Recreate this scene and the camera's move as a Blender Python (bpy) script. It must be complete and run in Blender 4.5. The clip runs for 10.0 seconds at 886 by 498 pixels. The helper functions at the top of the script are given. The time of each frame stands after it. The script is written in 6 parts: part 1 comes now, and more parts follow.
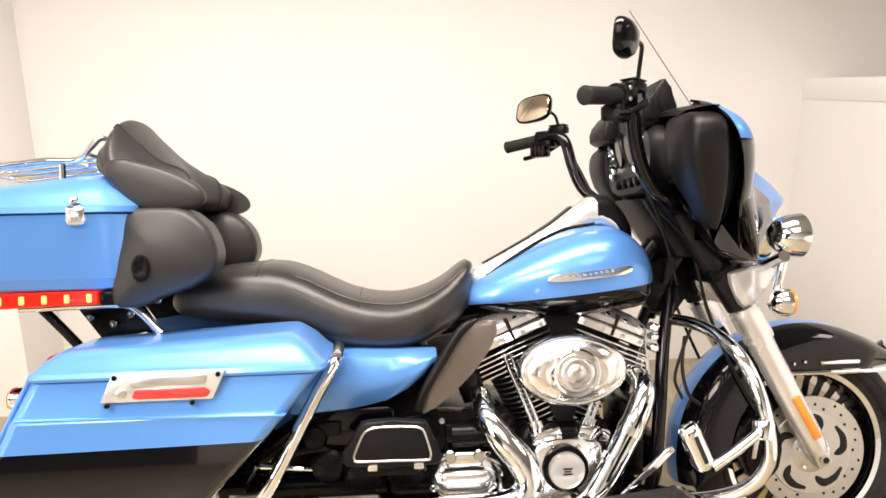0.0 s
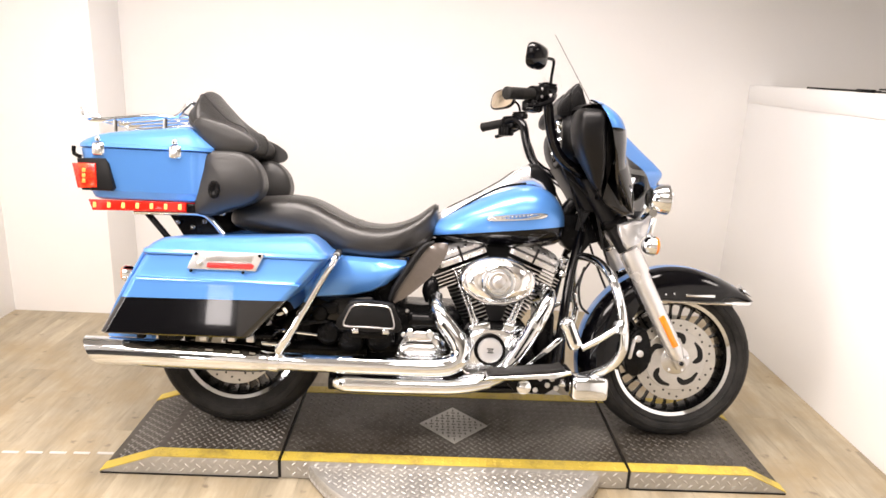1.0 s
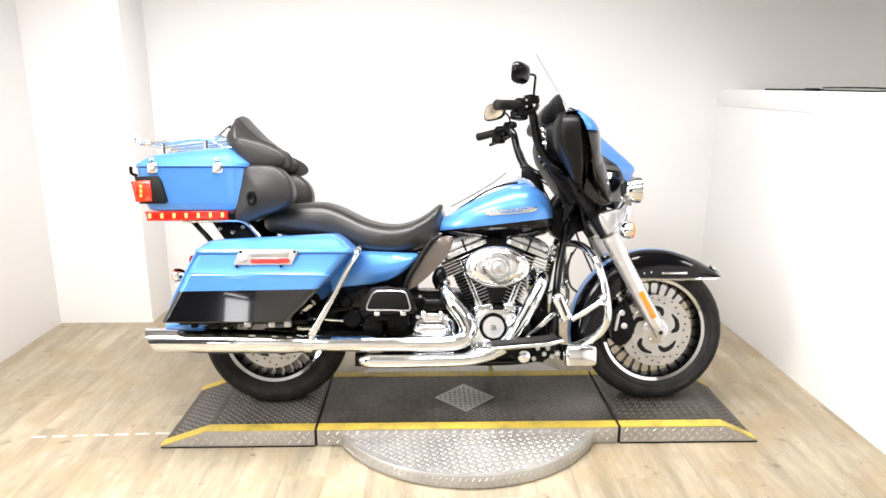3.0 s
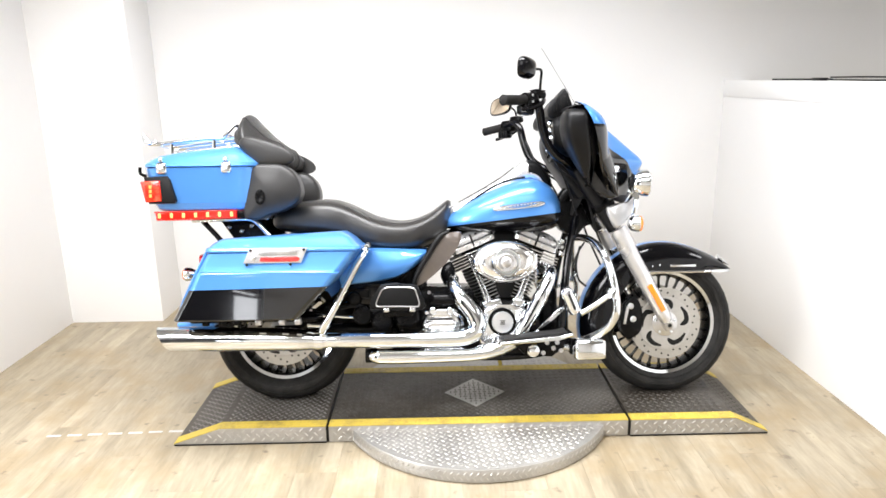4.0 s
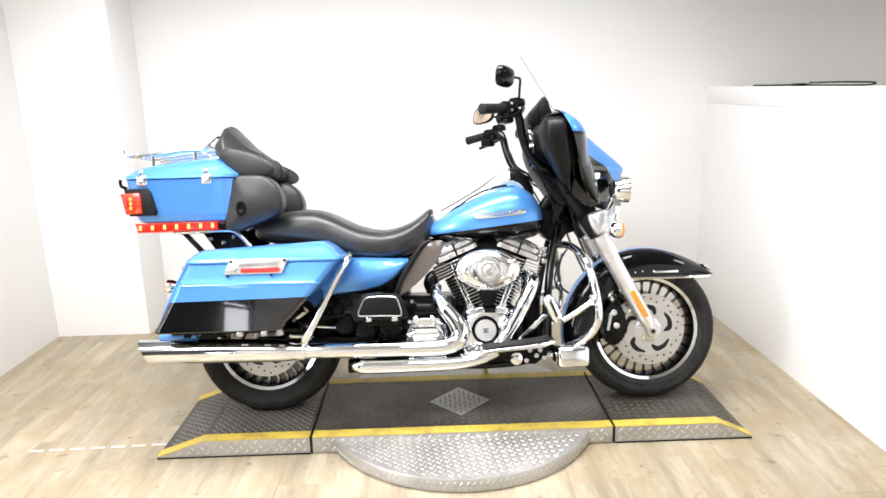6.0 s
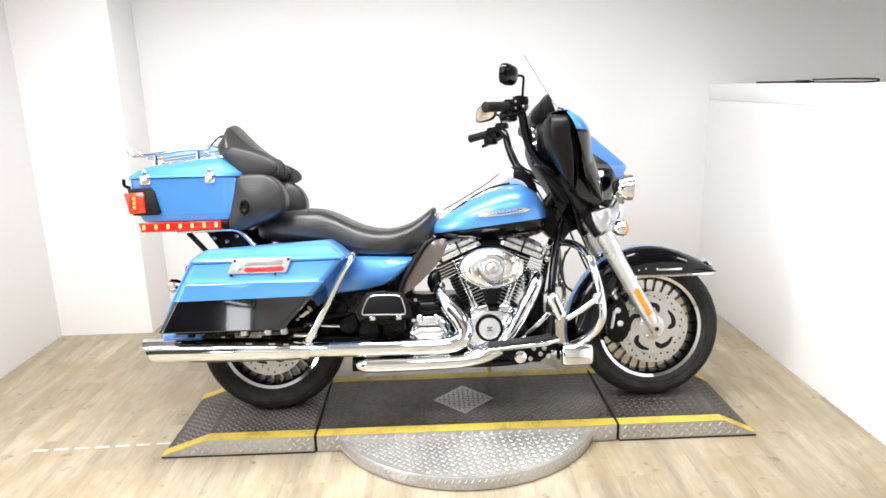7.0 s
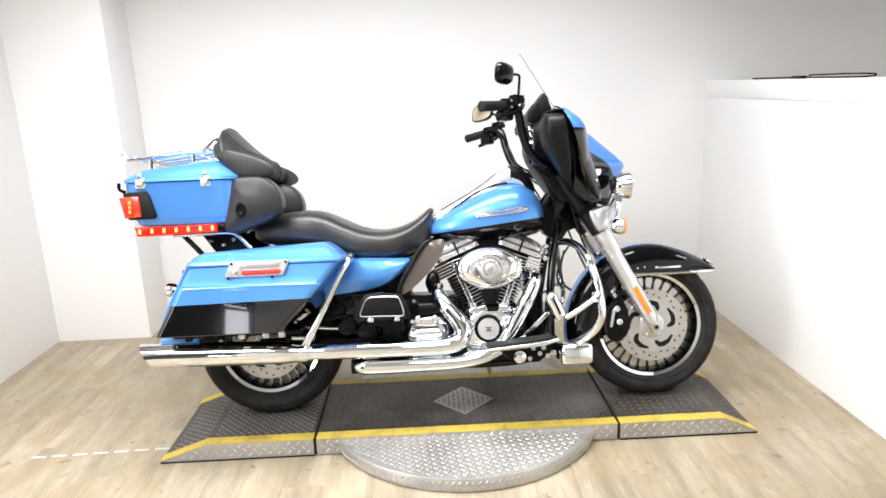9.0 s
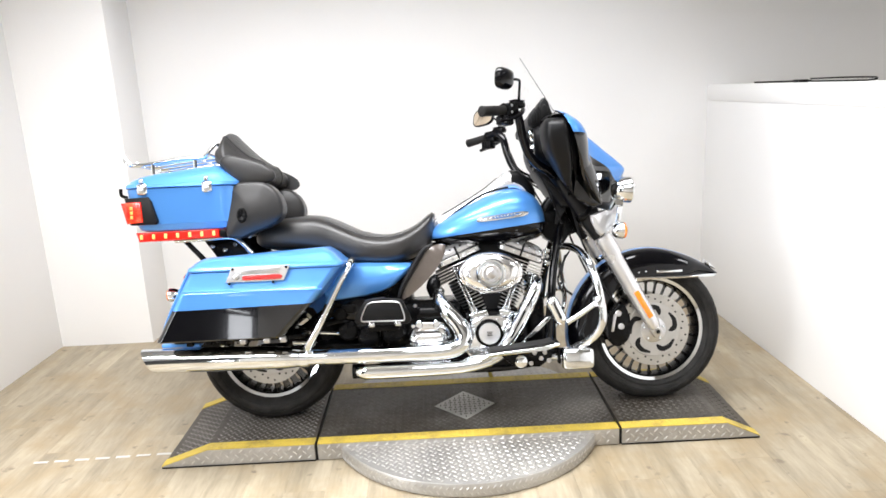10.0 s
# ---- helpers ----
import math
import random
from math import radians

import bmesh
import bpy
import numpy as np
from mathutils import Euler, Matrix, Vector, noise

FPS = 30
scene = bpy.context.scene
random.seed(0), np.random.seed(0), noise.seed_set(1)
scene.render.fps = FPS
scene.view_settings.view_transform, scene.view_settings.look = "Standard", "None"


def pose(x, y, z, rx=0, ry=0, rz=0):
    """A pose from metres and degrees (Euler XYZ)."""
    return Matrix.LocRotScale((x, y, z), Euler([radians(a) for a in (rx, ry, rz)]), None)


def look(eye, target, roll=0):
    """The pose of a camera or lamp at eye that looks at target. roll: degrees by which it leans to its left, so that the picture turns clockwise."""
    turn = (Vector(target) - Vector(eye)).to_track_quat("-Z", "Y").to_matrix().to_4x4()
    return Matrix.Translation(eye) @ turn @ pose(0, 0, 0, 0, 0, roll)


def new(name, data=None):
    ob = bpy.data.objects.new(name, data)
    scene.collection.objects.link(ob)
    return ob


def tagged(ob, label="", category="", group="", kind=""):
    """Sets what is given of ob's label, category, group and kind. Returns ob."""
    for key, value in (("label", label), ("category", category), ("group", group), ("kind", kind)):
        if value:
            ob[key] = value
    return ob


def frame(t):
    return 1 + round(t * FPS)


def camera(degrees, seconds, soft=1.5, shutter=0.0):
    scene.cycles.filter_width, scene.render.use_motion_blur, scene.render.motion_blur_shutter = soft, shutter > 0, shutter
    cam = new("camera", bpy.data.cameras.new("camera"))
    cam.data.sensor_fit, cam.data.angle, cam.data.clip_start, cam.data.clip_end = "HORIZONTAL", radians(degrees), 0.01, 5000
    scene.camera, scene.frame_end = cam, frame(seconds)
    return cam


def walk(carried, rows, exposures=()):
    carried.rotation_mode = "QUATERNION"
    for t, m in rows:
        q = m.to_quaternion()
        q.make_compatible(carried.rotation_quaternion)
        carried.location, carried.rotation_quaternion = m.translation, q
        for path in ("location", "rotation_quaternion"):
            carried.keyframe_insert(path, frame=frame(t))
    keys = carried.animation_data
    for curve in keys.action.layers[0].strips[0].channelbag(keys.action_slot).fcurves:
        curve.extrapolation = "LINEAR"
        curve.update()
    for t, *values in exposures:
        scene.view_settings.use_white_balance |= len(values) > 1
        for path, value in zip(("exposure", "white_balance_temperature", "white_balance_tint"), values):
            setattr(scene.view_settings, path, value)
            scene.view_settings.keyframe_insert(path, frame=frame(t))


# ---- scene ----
cam = camera(67.4, 10.0, soft=1.6)
PATH = [
    (0, (-0.306, -1.522, 1.346), (-0.145, 0.412, 0.864), -0.3),
    (0.1, (-0.269, -1.61, 1.354), (-0.145, 0.315, 0.825), -0.09),
    (0.2, (-0.232, -1.714, 1.33), (-0.129, 0.202, 0.766), -0.37),
    (0.3, (-0.222, -1.783, 1.367), (-0.145, 0.127, 0.78), -0.04),
    (0.4, (-0.198, -1.858, 1.381), (-0.129, 0.058, 0.814), -0.48),
    (0.5, (-0.185, -1.937, 1.374), (-0.109, -0.014, 0.83), 0.1),
    (0.6, (-0.145, -2.005, 1.395), (-0.123, -0.09, 0.817), 0.8),
    (0.7, (-0.129, -2.073, 1.379), (-0.102, -0.153, 0.821), 1.63),
    (0.8, (-0.132, -2.141, 1.377), (-0.09, -0.234, 0.777), 2.73),
    (1, (-0.134, -2.267, 1.401), (-0.082, -0.341, 0.863), 2.8),
    (1.2, (-0.169, -2.386, 1.398), (-0.11, -0.444, 0.922), 2.5),
    (1.3, (-0.162, -2.448, 1.399), (-0.116, -0.515, 0.889), 1.24),
    (1.5, (-0.193, -2.544, 1.403), (-0.13, -0.62, 0.863), 0.4),
    (1.7, (-0.165, -2.61, 1.406), (-0.077, -0.676, 0.901), 1.44),
    (2, (-0.196, -2.658, 1.419), (-0.096, -0.73, 0.898), 0.7),
    (2.2, (-0.186, -2.673, 1.4), (-0.133, -0.737, 0.902), 0.53),
    (2.5, (-0.2, -2.658, 1.416), (-0.147, -0.722, 0.92), 0.4),
    (2.7, (-0.183, -2.649, 1.393), (-0.127, -0.708, 0.915), 0.34),
    (3.8, (-0.147, -2.647, 1.427), (-0.137, -0.714, 0.913), -0.85),
    (4, (-0.168, -2.653, 1.408), (-0.14, -0.717, 0.906), -0.8),
    (4.5, (-0.163, -2.646, 1.408), (-0.123, -0.706, 0.92), -0.8),
    (5, (-0.152, -2.643, 1.413), (-0.103, -0.703, 0.929), -0.4),
    (5.2, (-0.125, -2.648, 1.403), (-0.079, -0.703, 0.941), -1.11),
    (5.5, (-0.138, -2.648, 1.413), (-0.091, -0.71, 0.921), -1.3),
    (5.7, (-0.112, -2.656, 1.405), (-0.072, -0.713, 0.93), -1.42),
    (6.8, (-0.123, -2.657, 1.405), (-0.077, -0.715, 0.927), -1.42),
    (7, (-0.126, -2.654, 1.41), (-0.086, -0.714, 0.927), -1.6),
    (7.5, (-0.117, -2.655, 1.408), (-0.076, -0.713, 0.929), -2.0),
    (8, (-0.123, -2.656, 1.407), (-0.074, -0.713, 0.938), -1.9),
    (8.5, (-0.126, -2.651, 1.407), (-0.075, -0.708, 0.936), -1.9),
    (9, (-0.122, -2.643, 1.406), (-0.078, -0.702, 0.925), -2.3),
    (9.5, (-0.115, -2.641, 1.409), (-0.077, -0.699, 0.933), -2.2),
    (10, (-0.11, -2.644, 1.409), (-0.077, -0.7, 0.94), -2.5),
]

# white balance drifts from warm to neutral in the first seconds
EXPOSURES = [(0, -0.1, 7500, 16.5), (0.5, -0.11, 7300, 18), (1, -0.03, 7150, 18), (2, 0.03, 6800, 15), (2.7, 0.09, 6600, 13), (3.8, 0.11, 6350, 11), (5.7, 0.11, 6330, 11), (6.8, 0.03, 6300, 11), (10, -0.06, 6300, 11)]
walk(cam, [(t, look(eye, target, roll)) for t, eye, target, roll in PATH], EXPOSURES)

# ---- light ----
world = bpy.data.worlds.new("world")
scene.world = world
world.use_nodes = True
world.node_tree.nodes["Background"].inputs["Color"].default_value = (0.9, 0.93, 1.0, 1)
world.node_tree.nodes["Background"].inputs["Strength"].default_value = 0.15


def area_lamp(name, at, aim, sx, sy, power, color=(1, 1, 1), spread=168, roll=0):
    data = bpy.data.lights.new(name, "AREA")
    data.shape, data.size, data.size_y, data.energy, data.color = "RECTANGLE", sx, sy, power, color
    ob = new(name, data)
    data.spread = radians(spread)
    ob.matrix_world = look(at, aim, roll)
    return ob


# rows of ceiling panels along the room, an added side fill, a bright window behind
for lx, ly, sx, sy, power in ((-1.7, -2.4, 1.2, 1.8, 140), (0.35, -2.5, 1.2, 1.8, 28), (-0.35, -0.25, 2.6, 0.7, 96), (2.9, -1.0, 0.6, 1.2, 30)):
    area_lamp("ceiling_panel_lamp", (lx, ly, 2.86), (lx, ly + 0.001, 0), sx, sy, power, (1.0, 0.99, 0.975), 150 if ly < -2 else 140)
# added fill from the left without a window; lifts floor and case side
area_lamp("side_fill_lamp", (-4.95, -3.5, 1.6), (1.6, 0.3, 0.9), 1.6, 1.5, 185, (0.98, 0.99, 1.0))
area_lamp("window_lamp", (-2.205, -5.1, 0.85), (-2.205, 0, 0.85), 0.25, 0.56, 4.2, (0.97, 0.985, 1.0))
area_lamp("strip_lamp", (-2.215, -5.06, 1.135), (-2.215, 0, 1.135), 0.25, 0.02, 0.2, (0.97, 0.985, 1.0), roll=-19)

# ---- materials ----


def material(name, color, rough=0.5, metal=0.0, vary=0.08, scale=6.0, fine=90.0, bump=0.0, coat=0.0, stretch=(1, 1, 1),
             emit=0.0, transmission=0.0, per_object=0.0, ior=1.45, second=None, rough_vary=0.06, spec=0.5, low=0.45, high=0.95, stain=None):
    m = bpy.data.materials.new(name)
    m.use_nodes = True
    nt = m.node_tree
    b = nt.nodes["Principled BSDF"]
    b.inputs["Roughness"].default_value, b.inputs["Metallic"].default_value = rough, metal
    b.inputs["Coat Weight"].default_value, b.inputs["Coat Roughness"].default_value = coat, 0.03
    b.inputs["Transmission Weight"].default_value, b.inputs["IOR"].default_value = transmission, ior
    b.inputs["Specular IOR Level"].default_value = spec
    link = nt.links.new
    coord = nt.nodes.new("ShaderNodeTexCoord")
    mapping = nt.nodes.new("ShaderNodeMapping")
    mapping.inputs["Scale"].default_value = stretch
    if stain:
        # pieces of a floor: the grain starts anew on each, stains run across them
        geo, info0, shift = nt.nodes.new("ShaderNodeNewGeometry"), nt.nodes.new("ShaderNodeObjectInfo"), nt.nodes.new("ShaderNodeVectorMath")
        shift.operation = "MULTIPLY_ADD"
        link(info0.outputs["Random"], shift.inputs[0])
        shift.inputs[1].default_value = (3.1, 7.7, 1.3)
        link(geo.outputs["Position"], shift.inputs[2])
        link(shift.outputs[0], mapping.inputs["Vector"])
    else:
        link(coord.outputs["Object"], mapping.inputs["Vector"])
    big, small = nt.nodes.new("ShaderNodeTexNoise"), nt.nodes.new("ShaderNodeTexNoise")
    big.inputs["Scale"].default_value, big.inputs["Detail"].default_value = scale, 5
    small.inputs["Scale"].default_value, small.inputs["Detail"].default_value = fine, 3
    for n in (big, small):
        link(mapping.outputs["Vector"], n.inputs["Vector"])
    both = nt.nodes.new("ShaderNodeMath")
    both.operation = "MULTIPLY_ADD"
    link(small.outputs["Fac"], both.inputs[0])
    both.inputs[1].default_value = 0.4
    link(big.outputs["Fac"], both.inputs[2])
    ramp = nt.nodes.new("ShaderNodeMapRange")
    ramp.inputs["From Min"].default_value, ramp.inputs["From Max"].default_value = low, high
    link(both.outputs[0], ramp.inputs["Value"])
    mix = nt.nodes.new("ShaderNodeMix")
    mix.data_type = "RGBA"
    dark = second or tuple(c * (1 - vary) for c in color)
    light = color if second else tuple(min(1, c * (1 + vary)) for c in color)
    mix.inputs["A"].default_value, mix.inputs["B"].default_value = (*dark, 1), (*light, 1)
    link(ramp.outputs["Result"], mix.inputs["Factor"])
    out = mix.outputs["Result"]
    if stain:
        blot, edge, tint = nt.nodes.new("ShaderNodeTexNoise"), nt.nodes.new("ShaderNodeMapRange"), nt.nodes.new("ShaderNodeMix")
        blot.inputs["Scale"].default_value, blot.inputs["Detail"].default_value, blot.inputs["Roughness"].default_value = 2.6, 6, 0.65
        link(geo.outputs["Position"], blot.inputs["Vector"])
        edge.inputs["From Min"].default_value, edge.inputs["From Max"].default_value = 0.46, 0.68
        edge.inputs["To Max"].default_value = 0.88
        link(blot.outputs["Fac"], edge.inputs["Value"])
        tint.data_type = "RGBA"
        tint.inputs["B"].default_value = (*stain, 1)
        link(edge.outputs["Result"], tint.inputs["Factor"])
        link(out, tint.inputs["A"])
        scuff, cut, dirt = nt.nodes.new("ShaderNodeTexNoise"), nt.nodes.new("ShaderNodeMapRange"), nt.nodes.new("ShaderNodeMix")
        scuff.inputs["Scale"].default_value, scuff.inputs["Detail"].default_value = 17.0, 4
        link(geo.outputs["Position"], scuff.inputs["Vector"])
        cut.inputs["From Min"].default_value, cut.inputs["From Max"].default_value, cut.inputs["To Max"].default_value = 0.64, 0.74, 0.7
        link(scuff.outputs["Fac"], cut.inputs["Value"])
        dirt.data_type = "RGBA"
        dirt.inputs["B"].default_value = (0.13, 0.10, 0.07, 1)
        link(cut.outputs["Result"], dirt.inputs["Factor"])
        link(tint.outputs["Result"], dirt.inputs["A"])
        out = dirt.outputs["Result"]
    if per_object:
        info, hsv, rng = nt.nodes.new("ShaderNodeObjectInfo"), nt.nodes.new("ShaderNodeHueSaturation"), nt.nodes.new("ShaderNodeMapRange")
        rng.inputs["To Min"].default_value, rng.inputs["To Max"].default_value = 1 - per_object, 1 + per_object
        link(info.outputs["Random"], rng.inputs["Value"])
        link(rng.outputs["Result"], hsv.inputs["Value"])
        link(out, hsv.inputs["Color"])
        out = hsv.outputs["Color"]
    link(out, b.inputs["Base Color"])
    if rough_vary:
        rr = nt.nodes.new("ShaderNodeMapRange")
        rr.inputs["To Min"].default_value, rr.inputs["To Max"].default_value = max(0, rough - rough_vary), min(1, rough + rough_vary)
        link(big.outputs["Fac"], rr.inputs["Value"])
        link(rr.outputs["Result"], b.inputs["Roughness"])
    if bump:
        bp = nt.nodes.new("ShaderNodeBump")
        bp.inputs["Strength"].default_value, bp.inputs["Distance"].default_value = bump, 0.002
        link(small.outputs["Fac"], bp.inputs["Height"])
        link(bp.outputs["Normal"], b.inputs["Normal"])
    if emit:
        link(out, b.inputs["Emission Color"])
        b.inputs["Emission Strength"].default_value = emit
    return m


WALL = material("white_wall_paint", (0.85, 0.845, 0.835), 0.75, vary=0.02, scale=1.3, fine=160, bump=0.12)
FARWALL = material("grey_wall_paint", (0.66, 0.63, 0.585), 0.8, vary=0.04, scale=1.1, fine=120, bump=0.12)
PALEWALL = material("pale_wall_paint", (0.78, 0.755, 0.715), 0.8, vary=0.04, scale=1.1, fine=120, bump=0.12)
# near-black: the shade of an unlit space put into the wall colour
SHADEWALL = material("shade_wall_paint", (0.06, 0.058, 0.055), 0.8, vary=0.06, scale=1.2, fine=100, bump=0.1)
# greyed below the wall tone so chrome reflects something darker overhead
CEIL = material("greyed_ceiling_paint", (0.5, 0.49, 0.48), 0.85, vary=0.03, scale=2, fine=90, bump=0.2)
PLANK = material("oak_vinyl_plank", (0.41, 0.352, 0.255), 0.42, scale=1.9, fine=14, stretch=(5.5, 0.8, 1), per_object=0.04, bump=0.08, low=0.5, high=0.92, stain=(0.285, 0.215, 0.122),
                 second=(0.22, 0.185, 0.128), rough_vary=0.14)
JOINT = material("plank_joint", (0.27, 0.235, 0.165), 0.8)
BLUE = material("metallic_blue_paint", (0.088, 0.288, 0.72), 0.30, 0.40, vary=0.05, scale=3, fine=900, coat=0.5, rough_vary=0.03)
BLACK = material("gloss_black_paint", (0.002, 0.002, 0.003), 0.12, 0.0, vary=0.1, coat=0.42, rough_vary=0.03, spec=0.12)
CASEBLACK = material("polished_black_paint", (0.002, 0.002, 0.003), 0.1, 0.0, vary=0.1, coat=1.0, rough_vary=0.02, spec=0.25)
SATIN = material("satin_black_metal", (0.003, 0.003, 0.0033), 0.26, 0.0, vary=0.2, scale=25, spec=0.15)
PLASTIC = material("textured_black_plastic", (0.005, 0.005, 0.0055), 0.45, vary=0.15, scale=15, fine=500, bump=0.25, spec=0.2)
LEATHER = material("black_seat_vinyl", (0.022, 0.0213, 0.021), 0.36, vary=0.2, scale=7, fine=420, bump=0.35, rough_vary=0.08, spec=0.45)
SEATVINYL = material("worn_black_seat_vinyl", (0.024, 0.0222, 0.021), 0.31, scale=5, fine=420, bump=0.4, rough_vary=0.12, spec=0.6, second=(0.012, 0.0115, 0.0112), low=0.5, high=0.9)
POLISHED = material("polished_cover_metal", (0.86, 0.86, 0.865), 0.21, 1.0, vary=0.05, scale=18, fine=110, rough_vary=0.08, bump=0.05)
RUBBER = material("tyre_rubber", (0.026, 0.025, 0.024), 0.6, second=(0.011, 0.0108, 0.0105), low=0.55, high=0.95, scale=26, fine=160, bump=0.5, rough_vary=0.15, spec=0.2)
CHROME = material("chrome", (0.79, 0.82, 0.85), 0.055, 1.0, vary=0.02, rough_vary=0.03)
ALU = material("cast_aluminium", (0.62, 0.62, 0.63), 0.3, 1.0, vary=0.08, scale=20, fine=250, bump=0.15)
SILVER = material("satin_silver", (0.72, 0.72, 0.73), 0.26, 0.7, vary=0.06, scale=14, fine=200)
DISC_ALU = material("cast_disc_carrier", (0.50, 0.49, 0.47), 0.36, 1.0, vary=0.1, scale=20, fine=200)
STEEL = material("brushed_disc_steel", (0.45, 0.435, 0.405), 0.35, 1.0, vary=0.1, scale=18, fine=150)
PLATE = material("diamond_plate", (0.42, 0.408, 0.385), 0.45, 0.7, vary=0.18, scale=5, fine=60, rough_vary=0.16)
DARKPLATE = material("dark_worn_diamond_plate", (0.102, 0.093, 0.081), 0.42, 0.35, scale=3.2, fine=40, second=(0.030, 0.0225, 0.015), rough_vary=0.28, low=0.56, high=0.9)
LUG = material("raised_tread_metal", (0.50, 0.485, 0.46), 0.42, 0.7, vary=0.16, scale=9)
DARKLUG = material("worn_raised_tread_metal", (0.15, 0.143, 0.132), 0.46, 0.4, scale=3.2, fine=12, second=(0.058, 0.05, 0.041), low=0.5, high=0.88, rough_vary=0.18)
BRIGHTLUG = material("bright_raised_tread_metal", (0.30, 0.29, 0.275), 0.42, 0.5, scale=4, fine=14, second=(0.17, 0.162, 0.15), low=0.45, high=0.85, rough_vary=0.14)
FAINTLUG = material("dark_raised_tread_metal", (0.085, 0.078, 0.068), 0.5, 0.35, scale=4, fine=14, second=(0.042, 0.036, 0.029), low=0.5, high=0.9, rough_vary=0.18)
YELLOW = material("yellow_safety_paint", (0.55, 0.41, 0.065), 0.5, scale=11, fine=70, rough_vary=0.14, bump=0.15, second=(0.30, 0.225, 0.06), low=0.42, high=0.72)
TAPE = material("white_floor_tape", (0.52, 0.51, 0.49), 0.5, vary=0.05)
RED = material("red_lens", (0.5, 0.012, 0.01), 0.15, vary=0.1, coat=1.0, emit=0.25)
REDLIT = material("lit_red_lens", (0.55, 0.012, 0.006), 0.2, vary=0.1, coat=0.6, emit=0.9)
REFLECTOR = material("red_reflector", (0.45, 0.03, 0.03), 0.2, vary=0.2, coat=1.0, fine=600, bump=0.3)
LAMPLENS = material("patterned_lit_lens", (0.85, 0.07, 0.015), 0.2, scale=26, fine=160, coat=0.6, emit=0.95, second=(0.58, 0.012, 0.006), low=0.62, high=0.95, bump=0.3)
BULB = material("lit_bulb", (1.0, 0.40, 0.12), 0.3, emit=1.35)
# slight emission brightens the amber plastic, though nothing is lit behind it
AMBER = material("amber_reflector_glow", (0.85, 0.22, 0.01), 0.2, coat=1.0, emit=0.15)
LENS = material("clear_lamp_lens", (0.9, 0.9, 0.9), 0.06, 0.9, vary=0.03)


def clear_sheet(name):
    """Thin clear plastic: see-through, with a slight gloss."""
    m = bpy.data.materials.new(name)
    m.use_nodes = True
    nt = m.node_tree
    nt.nodes.remove(nt.nodes["Principled BSDF"])
    out = nt.nodes["Material Output"]
    clear, gloss, mix = (nt.nodes.new("ShaderNode" + k) for k in ("BsdfTransparent", "BsdfGlossy", "MixShader"))
    clear.inputs["Color"].default_value = (0.985, 0.99, 0.99, 1)
    gloss.inputs["Roughness"].default_value = 0.03
    mix.inputs[0].default_value = 0.025
    nt.links.new(clear.outputs[0], mix.inputs[1])
    nt.links.new(gloss.outputs[0], mix.inputs[2])
    nt.links.new(mix.outputs[0], out.inputs["Surface"])
    return m


GLASS = clear_sheet("clear_windshield")
# the tan of a warm reflection is put into the mirror's colour
MIRROR = material("warm_reflecting_mirror", (0.76, 0.64, 0.50), 0.01, 1.0, vary=0.0, rough_vary=0.0)
SMOKE = material("smoked_deflector", (0.10, 0.083, 0.073), 0.25, 0.1, vary=0.12, scale=8, coat=1.0)
GLOW = material("lit_lens_core", (0.95, 0.24, 0.05), 0.3, emit=1.1)
FIN = material("black_engine_fin", (0.004, 0.004, 0.004), 0.55, vary=0.2, spec=0.2)
SHELL = material("semi_gloss_black_shell", (0.004, 0.004, 0.0046), 0.42, vary=0.15, scale=12, spec=0.28)
CABLE = material("black_cable_sleeve", (0.008, 0.008, 0.0085), 0.5, vary=0.2, spec=0.25)

# ---- mesh helpers ----


def part(name, bm, mats, parent=None, label="", angle=38):
    bmesh.ops.recalc_face_normals(bm, faces=bm.faces)
    me = bpy.data.meshes.new(name)
    bm.to_mesh(me)
    bm.free()
    for m in mats if isinstance(mats, (list, tuple)) else (mats,):
        me.materials.append(m)
    me.shade_smooth()
    me.set_sharp_from_angle(angle=radians(angle))
    ob = new(name, me)
    ob.parent = parent
    if label:
        ob["label"] = label
    return ob


def flatten(ob):
    """Keeps broad faces flat between rounded edges."""
    mod = ob.modifiers.new("weighted", "WEIGHTED_NORMAL")
    mod.keep_sharp, mod.weight = True, 100
    return ob


def box_bm(x0, x1, y0, y1, z0, z1, bevel=0.004, seg=2, m=None):
    bm = bmesh.new()
    bmesh.ops.create_cube(bm, size=1, matrix=Matrix.LocRotScale(((x0 + x1) / 2, (y0 + y1) / 2, (z0 + z1) / 2), None, (abs(x1 - x0), abs(y1 - y0), abs(z1 - z0))))
    if bevel:
        bmesh.ops.bevel(bm, geom=list(bm.edges), offset=bevel, segments=seg, affect="EDGES", profile=0.5)
    if m is not None:
        bm.transform(m)
    return bm


def curve_points(points, per=8):
    """Catmull-Rom through the points."""
    p = [Vector(q) for q in points]
    if len(p) < 3:
        return p
    p = [2 * p[0] - p[1]] + p + [2 * p[-1] - p[-2]]
    out = []
    for i in range(1, len(p) - 2):
        for k in range(per):
            t = k / per
            a, b, c, d = p[i - 1], p[i], p[i + 1], p[i + 2]
            out.append(0.5 * (2 * b + (c - a) * t + (2 * a - 5 * b + 4 * c - d) * t * t + (3 * b - a - 3 * c + d) * t ** 3))
    return out + [p[-2]]


